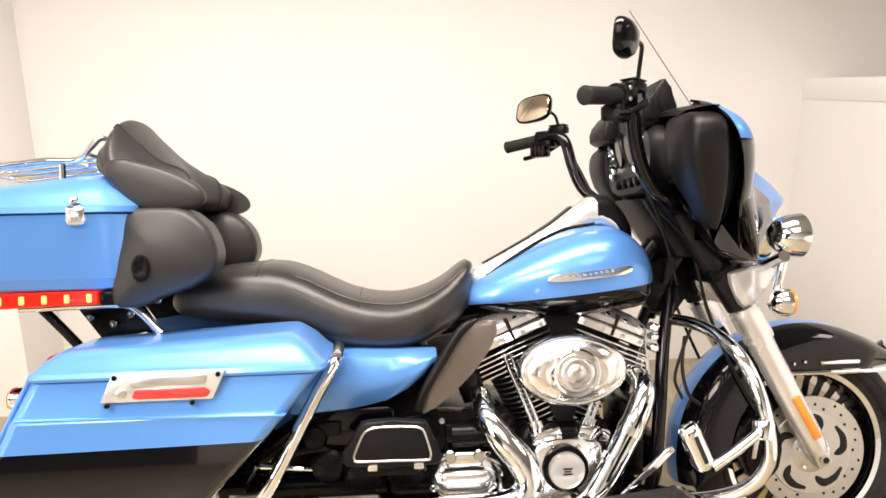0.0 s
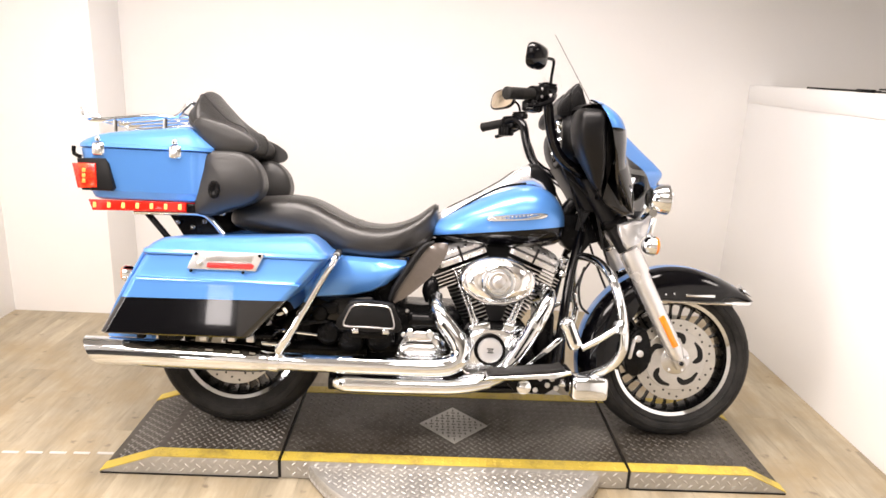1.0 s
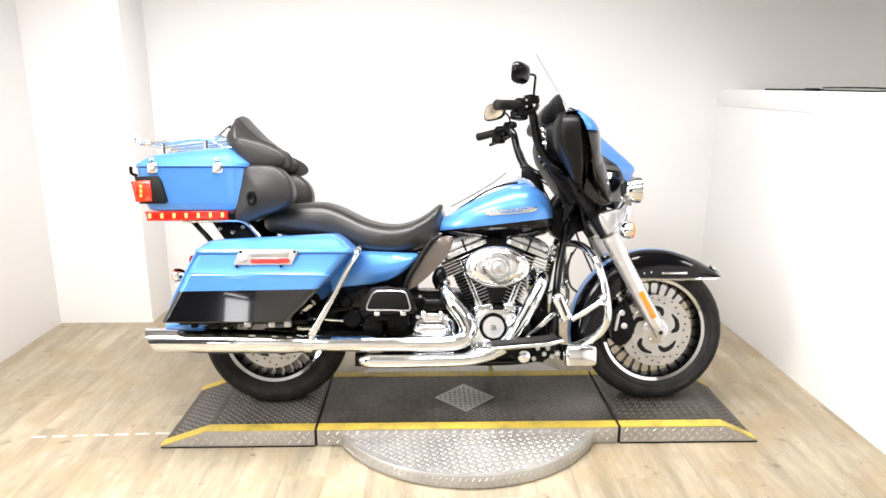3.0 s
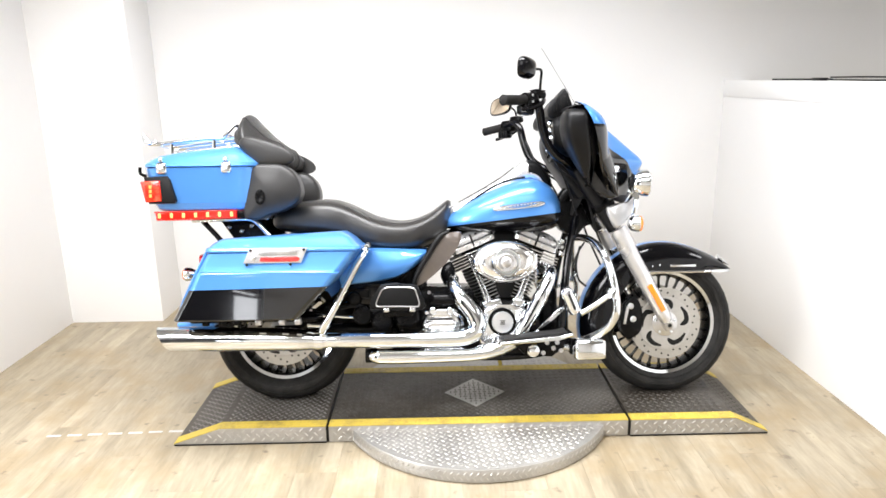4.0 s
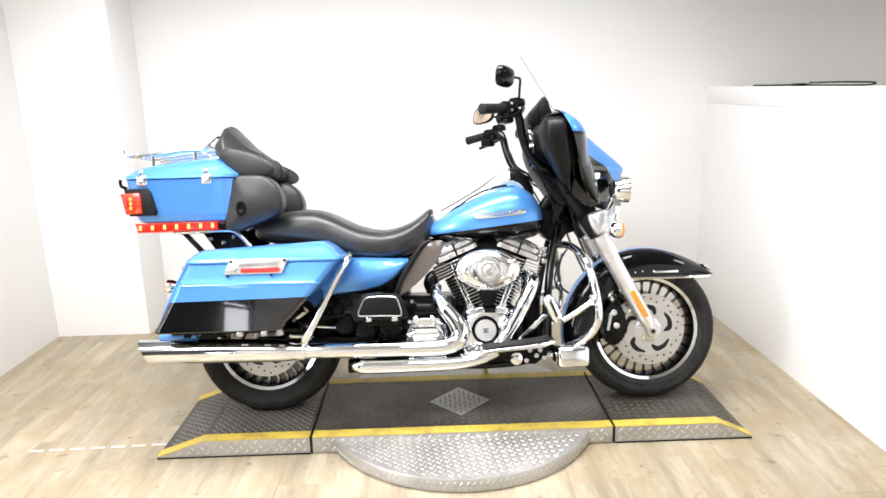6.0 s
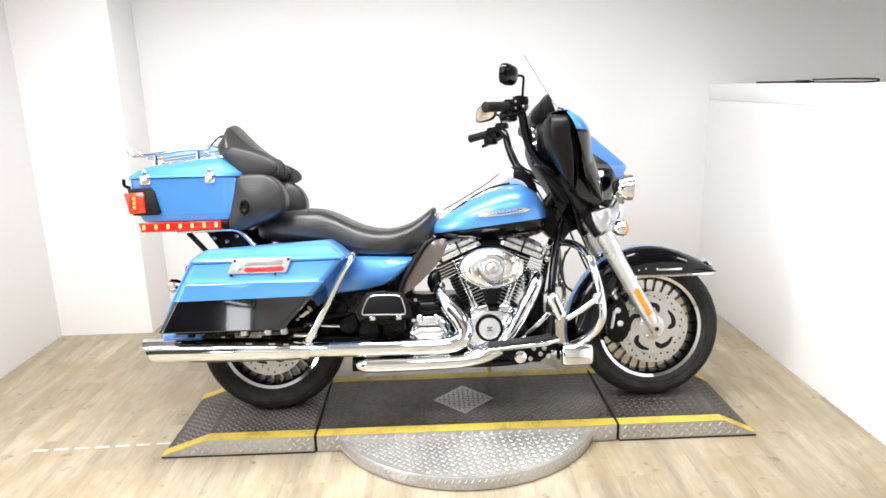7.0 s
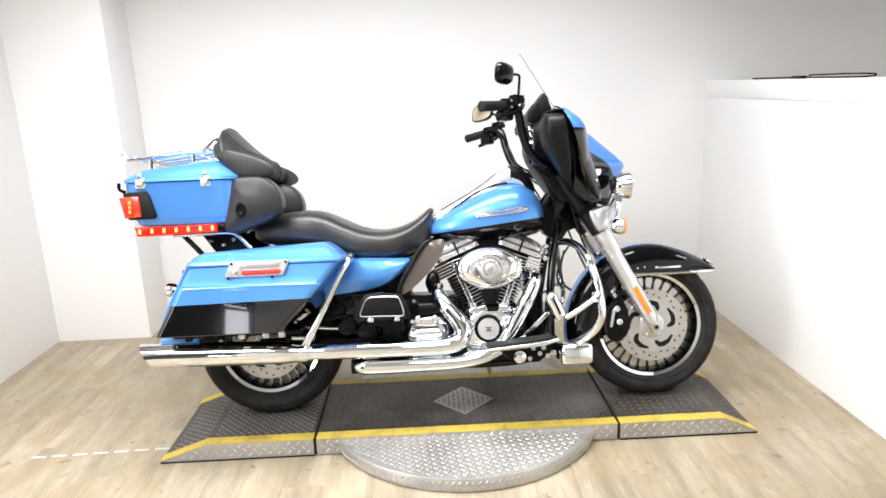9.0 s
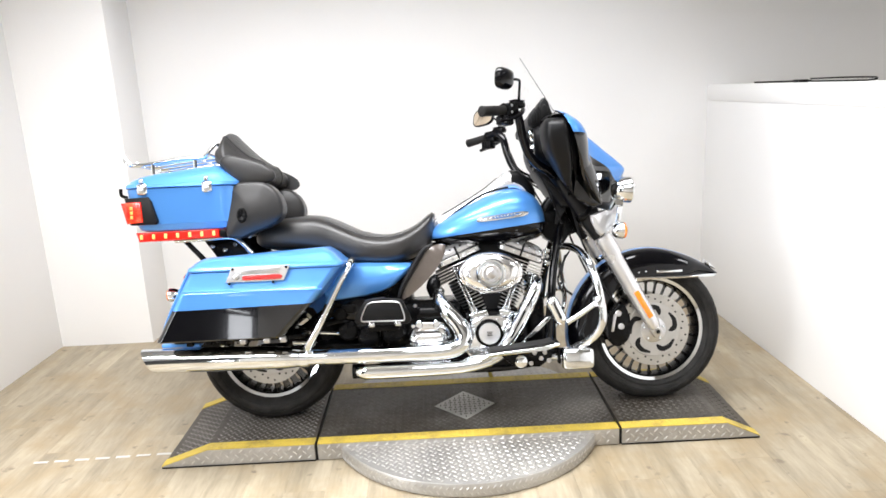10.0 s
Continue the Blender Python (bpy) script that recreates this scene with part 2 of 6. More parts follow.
def loft_bm(rings, caps=True, closed=True, bm=None):
    bm = bm or bmesh.new()
    rows = [[bm.verts.new(v) for v in ring] for ring in rings]
    n = len(rows[0])
    for a, b in zip(rows, rows[1:]):
        for i in range(n if closed else n - 1):
            j = (i + 1) % n
            bm.faces.new((a[i], a[j], b[j], b[i]))
    if caps and closed:
        bm.faces.new(rows[0][::-1])
        bm.faces.new(rows[-1])
    return bm


def tube_bm(points, r, n=12, per=8, bm=None, smooth=True):
    """A round tube; r is one radius or one for each given point."""
    pts = curve_points(points, per) if smooth else [Vector(q) for q in points]
    count = len(pts)
    radii = [r] * count if isinstance(r, (int, float)) else [float(v) for v in np.interp(np.linspace(0, 1, count), np.linspace(0, 1, len(r)), r)]
    rings, up = [], None
    for i, q in enumerate(pts):
        d = (pts[min(i + 1, count - 1)] - pts[max(i - 1, 0)]).normalized()
        if up is None:
            up = d.orthogonal().normalized()
        up = (up - d * up.dot(d)).normalized()
        side = d.cross(up)
        rings.append([q + radii[i] * (math.cos(2 * math.pi * k / n) * up + math.sin(2 * math.pi * k / n) * side) for k in range(n)])
    return loft_bm(rings, bm=bm)


def lathe_bm(profile, centre, axis, n=40, sx=1.0, bm=None, closed=False):
    """Turns (radius, along) pairs round an axis; sx squeezes across the second direction."""
    axis = Vector(axis).normalized()
    u = axis.orthogonal().normalized() if abs(axis.y) < 0.9 else Vector((1, 0, 0))
    v = axis.cross(u).normalized()
    rows = []
    for r, a in profile:
        r = max(r, 1e-4)
        rows.append([Vector(centre) + axis * a + u * r * math.cos(2 * math.pi * k / n) + v * r * sx * math.sin(2 * math.pi * k / n) for k in range(n)])
    if closed:
        rows.append(rows[0])
    bm = loft_bm(rows, caps=not closed, bm=bm)
    if closed:
        bmesh.ops.remove_doubles(bm, verts=bm.verts, dist=1e-5)
    return bm


def prism_bm(poly, y0, y1, bevel=0.005, seg=2, smooth=0):
    """An outline in the x-z plane, given thickness along y, with rounded rims."""
    pts = poly
    if smooth:
        ring = [Vector((x, 0, z)) for x, z in poly]
        m = len(ring)
        pts = []
        for i in range(m):
            a, b, c, d = ring[i - 1], ring[i], ring[(i + 1) % m], ring[(i + 2) % m]
            for k in range(smooth):
                t = k / smooth
                q = 0.5 * (2 * b + (c - a) * t + (2 * a - 5 * b + 4 * c - d) * t * t + (3 * b - a - 3 * c + d) * t ** 3)
                pts.append((q.x, q.z))
    bm = loft_bm([[(x, y0, z) for x, z in pts], [(x, y1, z) for x, z in pts]])
    if bevel:
        rims = [e for e in bm.edges if abs(e.verts[0].co.y - e.verts[1].co.y) < 1e-6]
        bmesh.ops.bevel(bm, geom=rims, offset=bevel, segments=seg, affect="EDGES", profile=0.5, clamp_overlap=True)
    return bm


def ring_xy(x0, x1, y0, y1, z, r, lean=0.0, n=6):
    """A rounded rectangle; lean raises z along x."""
    out = []
    for cx, cy, a0 in ((x1 - r, y1 - r, 0), (x0 + r, y1 - r, 90), (x0 + r, y0 + r, 180), (x1 - r, y0 + r, 270)):
        for k in range(n + 1):
            a = radians(a0 + 90 * k / n)
            x = cx + r * math.cos(a)
            out.append((x, cy + r * math.sin(a), z + lean * (x - x0)))
    return out


def oval(x, hw, zb, zt, p=2.6, n=40, yc=0.0, q=None):
    """A squarish oval across the bike at x."""
    zc, hz, q = (zb + zt) / 2, (zt - zb) / 2, q or p
    out = []
    for k in range(n):
        a = 2 * math.pi * k / n
        c, s = math.cos(a), math.sin(a)
        e = p if s > 0 else q
        out.append((x, yc + hw * math.copysign(abs(c) ** (2 / p), c), zc + hz * math.copysign(abs(s) ** (2 / e), s)))
    return out


def two_tone(bm, co, no):
    """Cuts the mesh along a plane; what lies on the far side of it takes the second material."""
    bmesh.ops.bisect_plane(bm, geom=list(bm.verts) + list(bm.edges) + list(bm.faces), dist=1e-5, plane_co=co, plane_no=no)
    c, d = Vector(co), Vector(no)
    for f in bm.faces:
        if (f.calc_center_median() - c).dot(d) < 0:
            f.material_index = 1
    return bm


def screw(parent, at, axis=(0, -1, 0), r=0.008, name="bolt", mat=None):
    at = Vector(at)
    return part(name, lathe_bm([(r, 0), (r, 0.004), (r * 0.8, 0.006), (r * 0.45, 0.006), (r * 0.4, 0.003)], at, axis, 10), mat or CHROME, parent)


# ---- the room ----


def wall(name, x0, x1, y0, y1, z0, z1, mat=WALL, label=""):
    return tagged(part(name, box_bm(x0, x1, y0, y1, z0, z1, 0.002), mat), label, "wall", kind="structure")


HIGH = 2.9
wall("wall_north", -1.9, 4.2, 1.48, 1.61, -0.05, HIGH, label="plain white painted back wall behind the motorcycle")
wall("wall_north_pier", -2.55, -1.812, 1.165, 1.62, -0.05, HIGH, label="white painted wall section standing forward of the back wall")
wall("wall_west", -2.54, -2.355, -1.6, 1.2, -0.05, HIGH, label="plain white painted side wall")
wall("wall_east", 1.62, 1.74, -5.2, 1.5, -0.05, 1.338, label="white painted half-height side wall with a capped top")
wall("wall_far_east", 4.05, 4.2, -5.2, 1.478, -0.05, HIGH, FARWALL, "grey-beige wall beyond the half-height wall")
wall("wall_south", -2.04, 4.2, -5.35, -5.202, -0.05, HIGH, PALEWALL, "plain pale beige wall behind the camera")
# unseen walls, coloured as shade so gloss paint and chrome reflect darkness
wall("wall_south_west", -5.2, -2.042, -5.35, -5.202, -0.05, HIGH, SHADEWALL, "unseen wall of the side space, near-black to stand for shade")
wall("wall_far_west", -5.35, -5.202, -5.35, -1.45, -0.05, HIGH, SHADEWALL, "unseen far wall of the side space, near-black to stand for shade")
wall("wall_mid_west", -5.2, -2.552, -1.6, -1.45, -0.05, HIGH, SHADEWALL, "unseen side wall of the side space, near-black to stand for shade")
# added mask that cuts the window lamp's reflection off at a slant
tagged(part("trim_window", prism_bm([(-2.36, 1.105), (-2.06, 1.035), (-2.06, 1.20), (-2.36, 1.24)], -5.2, -5.07, 0.002), SHADEWALL), "added dark slanting board masking the top of the window lamp", "trim", kind="structure")
tagged(part("ceiling", box_bm(-5.35, 4.2, -5.35, 1.62, HIGH + 0.002, HIGH + 0.15, 0.0), CEIL), "unseen plain ceiling, greyed to give the chrome darker reflections", "ceiling", kind="structure")
tagged(part("trim", box_bm(1.615, 1.76, -5.2, 1.5, 1.270, 1.366, 0.004), WALL), "white painted cap board on the half-height wall", "trim", kind="structure")
floor = tagged(part("floor", box_bm(-5.35, 4.2, -5.35, 1.62, -0.1, -0.012, 0.0), JOINT), "light oak plank floor", "floor", kind="structure")
rod = tagged(new("display_rod"), "thin dark rod lying on the half-height wall's cap", "rod")
part("shaft", tube_bm([(1.66, 0.98, 1.3705), (1.66, 0.44, 1.3725)], 0.0045, 8, smooth=False), SATIN, rod)
part("clamp", box_bm(1.652, 1.668, 0.48, 0.59, 1.366, 1.380, 0.003), SATIN, rod)
part("wire_loop", tube_bm([(1.66, 0.45, 1.371), (1.66, 0.1, 1.370), (1.66, 0.005, 1.373), (1.66, -0.01, 1.378), (1.66, 0.02, 1.382), (1.66, 0.2, 1.384), (1.66, 0.45, 1.382)], 0.0035, 8), SATIN, rod)


def lug_mesh(spots, size=0.010, thick=0.0030, tall=0.0021):
    """Raised treads: for each (place, along, across, normal) a small pointed bar. One mesh."""
    verts, faces = [], []
    for c, a, b, n in spots:
        k = len(verts)
        verts += [c - a * size, c - a * size * 0.5 - b * thick, c + a * size * 0.5 - b * thick, c + a * size, c + a * size * 0.5 + b * thick, c - a * size * 0.5 + b * thick,
                  c - a * size * 0.45 + n * tall, c + a * size * 0.45 + n * tall]
        faces += [(k, k + 1, k + 6), (k + 1, k + 2, k + 7, k + 6), (k + 2, k + 3, k + 7), (k + 3, k + 4, k + 7), (k + 4, k + 5, k + 6, k + 7), (k + 5, k, k + 6)]
    me = bpy.data.meshes.new("tread")
    me.from_pydata([tuple(v) for v in verts], [], faces)
    me.update()
    return me


def treads(parent, mat, origin, u, v, inside, pitch=0.0185, size=0.0108):
    """Raised treads on the plane at origin spanned by u and v, where inside(s, t) holds."""
    o, u, v = Vector(origin), Vector(u).normalized(), Vector(v).normalized()
    n = u.cross(v)
    spots = []
    step = pitch * 0.85
    reach = int(1.5 / step)
    for i in range(-reach, reach):
        for j in range(-reach, reach):
            p, q = (i - j) * step, (i + j) * step
            if abs(p) < 1.35 and abs(q) < 0.65 and inside(p, q):
                d = 1 if (i + j) % 2 else -1
                a = (u * d + v).normalized()
                spots.append((o + u * p + v * q, a, n.cross(a), n))
    me = lug_mesh(spots, size)
    me.materials.append(mat)
    ob = new("tread", me)
    ob.parent = parent
    ob["kind"] = "stuff"
    ob["label"] = "raised diamond-plate treads"
    return ob


# motorcycle stand: three diamond-plate sections with sloping ends and a round turntable plate below
TOP = 0.07
NEAR, FAR = -0.27, 0.27
stand = tagged(new("turntable"), "round diamond-plate steel turntable under the display platform on the floor", "turntable")
RAD = 0.57
part("disc", lathe_bm([(0.02, 0), (RAD - 0.02, 0), (RAD, 0.002), (RAD, 0.047), (RAD - 0.003, 0.052), (0.02, 0.052)], (0, 0, 0.001), (0, 0, 1), 96), PLATE, stand)
treads(stand, LUG, (0, 0, 0.0532), (1, 0.12, 0), (-0.12, 1, 0), lambda s, t: s * s + t * t < (RAD - 0.015) ** 2)
rim_spots = []
for k in range(150):
    for row in (0, 1):
        a = 2 * math.pi * (k + 0.5 * row) / 150
        n = Vector((math.cos(a), math.sin(a), 0))
        tan = Vector((-math.sin(a), math.cos(a), 0))
        al = (tan * (1 if row else -1) * 0.8 + Vector((0, 0, 1))).normalized()
        rim_spots.append((n * (RAD + 0.0004) + Vector((0, 0, 0.016 + 0.021 * row)), al, n.cross(al), n))
me = lug_mesh(rim_spots, 0.0095, 0.0026)
me.materials.append(LUG)
ob = new("rim_tread", me)
ob.parent, ob["kind"], ob["label"] = stand, "stuff", "raised treads round the turntable's rim"

platform = tagged(new("display_platform"), "low dark diamond-plate platform with yellow safety edges on the turntable", "platform")


def section(name, x0, x1, slope=0.0, lug=DARKLUG):
    """A section of the platform; slope is the length of the ramp at its outer end (minus: at the left)."""
    e0, e1 = (x0, x1 + slope) if slope > 0 else (x0 + slope, x1)
    if slope > 0:
        poly = [(x0, 0.002), (x1 + slope, 0.002), (x1 + slope, 0.006), (x1, TOP), (x0, TOP)]
    elif slope < 0:
        poly = [(x0 + slope, 0.002), (x1, 0.002), (x1, TOP), (x0, TOP), (x0 + slope, 0.006)]
    else:
        poly = [(x0, 0.002), (x1, 0.002), (x1, TOP), (x0, TOP)]
    bm = loft_bm([[(x, NEAR, z) for x, z in poly], [(x, FAR, z) for x, z in poly]])
    bmesh.ops.bevel(bm, geom=list(bm.edges), offset=0.002, segments=2, affect="EDGES")
    for f in bm.faces:
        c = f.calc_center_median()
        f.material_index = 1 if c.y < NEAR + 0.006 or c.y > FAR - 0.006 else 0
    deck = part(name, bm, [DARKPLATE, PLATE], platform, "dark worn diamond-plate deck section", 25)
    ramp_x = x1 if slope > 0 else x0
    hit_dia = lambda s, t: abs(s) + abs(t) < 0.145
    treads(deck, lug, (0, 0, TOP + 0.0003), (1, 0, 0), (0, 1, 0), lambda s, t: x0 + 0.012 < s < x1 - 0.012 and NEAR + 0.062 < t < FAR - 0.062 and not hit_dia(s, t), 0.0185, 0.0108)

    def side(a, b):
        """Inside the near face, which narrows along the ramp."""
        height = TOP
        if slope > 0 and a > x1:
            height = TOP * (1 - (a - x1) / slope)
        if slope < 0 and a < x0:
            height = TOP * (1 - (x0 - a) / -slope)
        return e0 + 0.012 < a < e1 - 0.012 and 0.008 < b < height - 0.009

    treads(deck, LUG, (0, NEAR - 0.0003, 0), (1, 0, 0), (0, 0, 1), side, 0.0225, 0.0118)
    if slope:
        run = abs(slope)
        d = Vector((slope, 0, -TOP + 0.006)).normalized()
        u = d if slope > 0 else -d
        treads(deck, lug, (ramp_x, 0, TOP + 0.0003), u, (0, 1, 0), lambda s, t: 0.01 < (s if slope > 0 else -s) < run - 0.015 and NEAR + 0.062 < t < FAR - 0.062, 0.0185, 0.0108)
    # painted edges follow the top and run down the ramps
    for y0, y1 in ((NEAR + 0.001, NEAR + 0.052), (FAR - 0.052, FAR - 0.001)):
        xs = [(x0 + slope, 0.0085), (x0, TOP + 0.0015), (x1, TOP + 0.0015)] if slope < 0 else ([(x0, TOP + 0.0015), (x1, TOP + 0.0015), (x1 + slope, 0.0085)] if slope > 0 else [(x0, TOP + 0.0015), (x1, TOP + 0.0015)])
        rings = [[(x, y0, z - 0.002), (x, y1, z - 0.002), (x, y1, z + 0.001), (x, y0, z + 0.001)] for x, z in xs]
        part("edge_stripe", loft_bm(rings), YELLOW, deck, "yellow painted safety edge", 20)
        spots = []
        for k in range(int((x1 - x0) / 0.03)):
            a = Vector((1, 1 if k % 2 else -1, 0)).normalized()
            for row in (0.3, 0.7):
                spots.append((Vector((x0 + 0.015 + 0.03 * k, y0 + (y1 - y0) * row, TOP + 0.0024)), a, Vector((0, 0, 1)).cross(a), Vector((0, 0, 1))))
        m2 = lug_mesh(spots, 0.009, 0.003, 0.002)
        m2.materials.append(YELLOW)
        o2 = new("painted_tread", m2)
        o2.parent, o2["kind"] = deck, "stuff"
    return deck


# tread tone steps down by section: brightest at the rear, darkest in front
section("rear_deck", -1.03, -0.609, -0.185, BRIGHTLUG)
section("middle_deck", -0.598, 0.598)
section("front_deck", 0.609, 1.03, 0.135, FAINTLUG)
# black strips in place of the thin shadow line below the side faces
for x0, x1 in ((-1.213, -0.609), (0.609, 1.163)):
    part("shadow_strip", box_bm(x0, x1, NEAR - 0.0025, NEAR + 0.01, 0.0, 0.005, 0.0), CABLE, platform, "thin black strip standing for the shadow line under the platform edge")
for x in (-0.6035, 0.6035):
    part("seam_strip", box_bm(x - 0.005, x + 0.005, NEAR + 0.004, FAR - 0.004, 0.002, TOP - 0.012, 0.0), CABLE, platform)
dia = part("centre_plate", loft_bm([[(-0.13, 0, TOP), (0, -0.13, TOP), (0.13, 0, TOP), (0, 0.13, TOP)], [(-0.13, 0, TOP + 0.003), (0, -0.13, TOP + 0.003), (0.13, 0, TOP + 0.003), (0, 0.13, TOP + 0.003)]]), PLATE, platform, "bright square tread plate set on its corner")
treads(dia, DARKLUG, (0, 0, TOP + 0.0033), (1, 1, 0), (-1, 1, 0), lambda s, t: abs(s) < 0.085 and abs(t) < 0.085, 0.0175, 0.0100)

line = tagged(new("floor_marking"), "dashed white tape line on the oak floor beside the platform", "floor marking")
for k in range(7):
    x = -1.77 + 0.082 * k
    part("dash", box_bm(x, x + 0.056, -0.180 + 0.003 * k, -0.168 + 0.003 * k, -0.001, 0.0012, 0.0), TAPE, line)

# ---- the motorcycle, leaning on its side stand; x ahead, y to its left ----
bike = tagged(new("motorcycle"), "blue and black touring motorcycle on its side stand on the platform", "motorcycle")
bike.matrix_world = pose(0, 0.01, TOP + 0.004, -12, 0, 0)


def bike_wheel(name, cx, cz, radius, width, rim_r, label):
    """Cast wheel: black barrel, chrome lip, many flat blades, tyre, and a drilled disc on each side."""
    c = Vector((cx, 0, cz))
    ax = (0, 1, 0)
    w = width / 2
    hub = part(name, lathe_bm([(0.02, -w * 0.95), (0.05, -w * 0.95), (0.055, -w * 0.6), (0.045, 0), (0.055, w * 0.6), (0.05, w * 0.95), (0.02, w * 0.95)], c, ax, 32), SATIN, bike, label)
    # tyre
    prof = []
    for k in range(19):
        a = radians(-118 + 236 * k / 18)
        prof.append((rim_r + 0.006 + (radius - rim_r - 0.006) * (0.48 + 0.52 * math.cos(a)), w * math.sin(a) * (1.0 if abs(a) > 1.2 else 1.02)))
    part("tyre", lathe_bm(prof + [(rim_r - 0.004, w * 0.62), (rim_r - 0.004, -w * 0.62)], c, ax, 72, closed=True), RUBBER, hub, "black road tyre")
    for r, yy in ((radius - 0.040, 0.985), (radius - 0.066, 0.955)):
        for sd in (-1, 1):
            part("sidewall_ridge", lathe_bm([(r - 0.0016, sd * w * yy), (r, sd * (w * yy + 0.0022)), (r + 0.0016, sd * w * yy), (r, sd * (w * yy - 0.004))], c, ax, 72, closed=True), RUBBER, hub)
    # grooves, as shallow dark cuts
    bm = bmesh.new()
    for k in range(36):
        for s in (-1, 1):
            a = 2 * math.pi * (k + (0.5 if s > 0 else 0)) / 36
            pts = []
            for j in range(4):
                aa, yy = a + 0.05 * j, s * w * (0.30 + 0.17 * j)
                th = math.asin(min(1, abs(yy) / w))
                r = rim_r + 0.006 + (radius - rim_r - 0.006) * (0.48 + 0.52 * math.cos(th)) + 0.0008
                pts.append(c + Vector((r * math.cos(aa), yy, r * math.sin(aa))))
            tube_bm([p - (p - c).normalized() * 0.0021 for p in pts], 0.0021, 5, 2, bm=bm)
    ob = part("tread_groove", bm, CABLE, hub)
    ob["kind"] = "stuff"
    part("rim", lathe_bm([(rim_r - 0.007, -w * 0.60), (rim_r - 0.003, -w * 0.72), (rim_r + 0.010, -w * 0.77), (rim_r + 0.014, -w * 0.68), (rim_r + 0.006, -w * 0.5), (rim_r - 0.002, -w * 0.2), (rim_r - 0.002, w * 0.2),
                          (rim_r + 0.006, w * 0.5), (rim_r + 0.014, w * 0.68), (rim_r + 0.010, w * 0.77), (rim_r - 0.003, w * 0.72), (rim_r - 0.007, w * 0.60), (rim_r - 0.004, 0)], c, ax, 72, closed=True), CHROME, hub, "chrome wheel rim")
    part("barrel", lathe_bm([(rim_r - 0.010, -w * 0.62), (rim_r - 0.0075, -w * 0.63), (rim_r - 0.0075, w * 0.63), (rim_r - 0.010, w * 0.62), (rim_r - 0.016, 0)], c, ax, 64, closed=True), SATIN, hub)
    blade = None
    deep = 0.22 if cx > 0 else 0.6
    for k in range(28):
        m = Matrix.Translation(c) @ Matrix.Rotation(2 * math.pi * k / 28, 4, "Y")
        if blade is None:
            bm = loft_bm([[Vector((0.05, y * deep, z * 0.4)) for y, z in ((-w, -0.006), (w, -0.006), (w, 0.006), (-w, 0.006))],
                          [Vector((0.13, y * deep * 0.85, z * 0.3)) for y, z in ((-w, -0.006), (w, -0.006), (w, 0.006), (-w, 0.006))],
                          [Vector((rim_r - 0.026, y * deep * 0.8, z * 0.3)) for y, z in ((-w, -0.006), (w, -0.006), (w, 0.006), (-w, 0.006))],
                          [Vector((rim_r - 0.009, y * deep * 1.1, z * 1.3)) for y, z in ((-w, -0.006), (w, -0.006), (w, 0.006), (-w, 0.006))]])
            blade = part("spoke", bm, SATIN, hub)
            blade.matrix_local = m
        else:
            o = new("spoke", blade.data)
            o.parent, o.matrix_local = hub, m
    return hub


def brake_disc(hub, cx, cz, y, r_out, r_in, slots=5):
    c = Vector((cx, y, cz))
    disc = part("brake_disc", lathe_bm([(r_in, -0.0025), (r_out, -0.0025), (r_out, 0.0025), (r_in, 0.0025)], c, (0, 1, 0), 72, closed=True), STEEL, hub, "drilled steel brake disc")
    bm = bmesh.new()
    for k in range(slots * 6):
        a = 2 * math.pi * k / (slots * 6)
        r = r_in + (r_out - r_in) * (0.28 + 0.22 * (k % 3))
        lathe_bm([(0.0042, -0.0034), (0.0042, 0.0034)], c + Vector((r * math.cos(a), 0, r * math.sin(a))), (0, 1, 0), 8, bm=bm)
    o = part("drill_hole", bm, CABLE, hub)
    o["kind"] = "stuff"
    # carrier plate with curved slots
    part("disc_carrier", lathe_bm([(0.03, -0.005), (r_in + 0.004, -0.005), (r_in + 0.006, -0.003), (r_in + 0.006, 0.003), (0.03, 0.003)], c, (0, 1, 0), 64, closed=True), DISC_ALU, hub, "silver disc carrier")
    for k in range(slots):
        a = 2 * math.pi * k / slots
        side = -1 if y < 0 else 1
        pts = [c + Vector((rr * math.cos(a + da), side * 0.005, rr * math.sin(a + da))) for rr, da in ((0.066, -0.12), (0.078, -0.04), (0.092, 0.10), (0.0975, 0.42), (0.0975, 0.78))]
        bm = tube_bm(pts, [0.003, 0.0095, 0.011, 0.0095, 0.004], 8, 5)
        for v in bm.verts:
            v.co.y = c.y + side * 0.005 + (v.co.y - c.y - side * 0.005) * 0.12
        part("carrier_slot", bm, CABLE, hub)
    part("hub_cap", lathe_bm([(0.054, 0.004), (0.054, -0.005), (0.05, -0.008), (0.03, -0.009), (0.024, -0.012), (0.01, -0.012)], c, (0, 1, 0), 32), ALU, hub)
    for k in range(5):
        a = 2 * math.pi * k / 5 + 0.3
        screw(hub, c + Vector((0.043 * math.cos(a), -0.011, 0.043 * math.sin(a))), r=0.006)


FX, FZ, RX, RZ = 0.812, 0.294, -0.807, 0.298
fw = bike_wheel("front_wheel", FX, FZ, 0.306, 0.132, 0.212, "black many-spoked cast front wheel")
rw = bike_wheel("rear_wheel", RX, RZ, 0.31, 0.176, 0.203, "black many-spoked cast rear wheel")
for s in (-1, 1):
    brake_disc(fw, FX, FZ, s * 0.074, 0.152, 0.108)
brake_disc(rw, RX, RZ, -0.095, 0.148, 0.1)
part("axle", tube_bm([(FX, -0.135, FZ), (FX, 0.135, FZ)], 0.013, 14, smooth=False), CHROME, bike)
part("axle", tube_bm([(RX, -0.17, RZ), (RX, 0.17, RZ)], 0.014, 14, smooth=False), CHROME, bike)

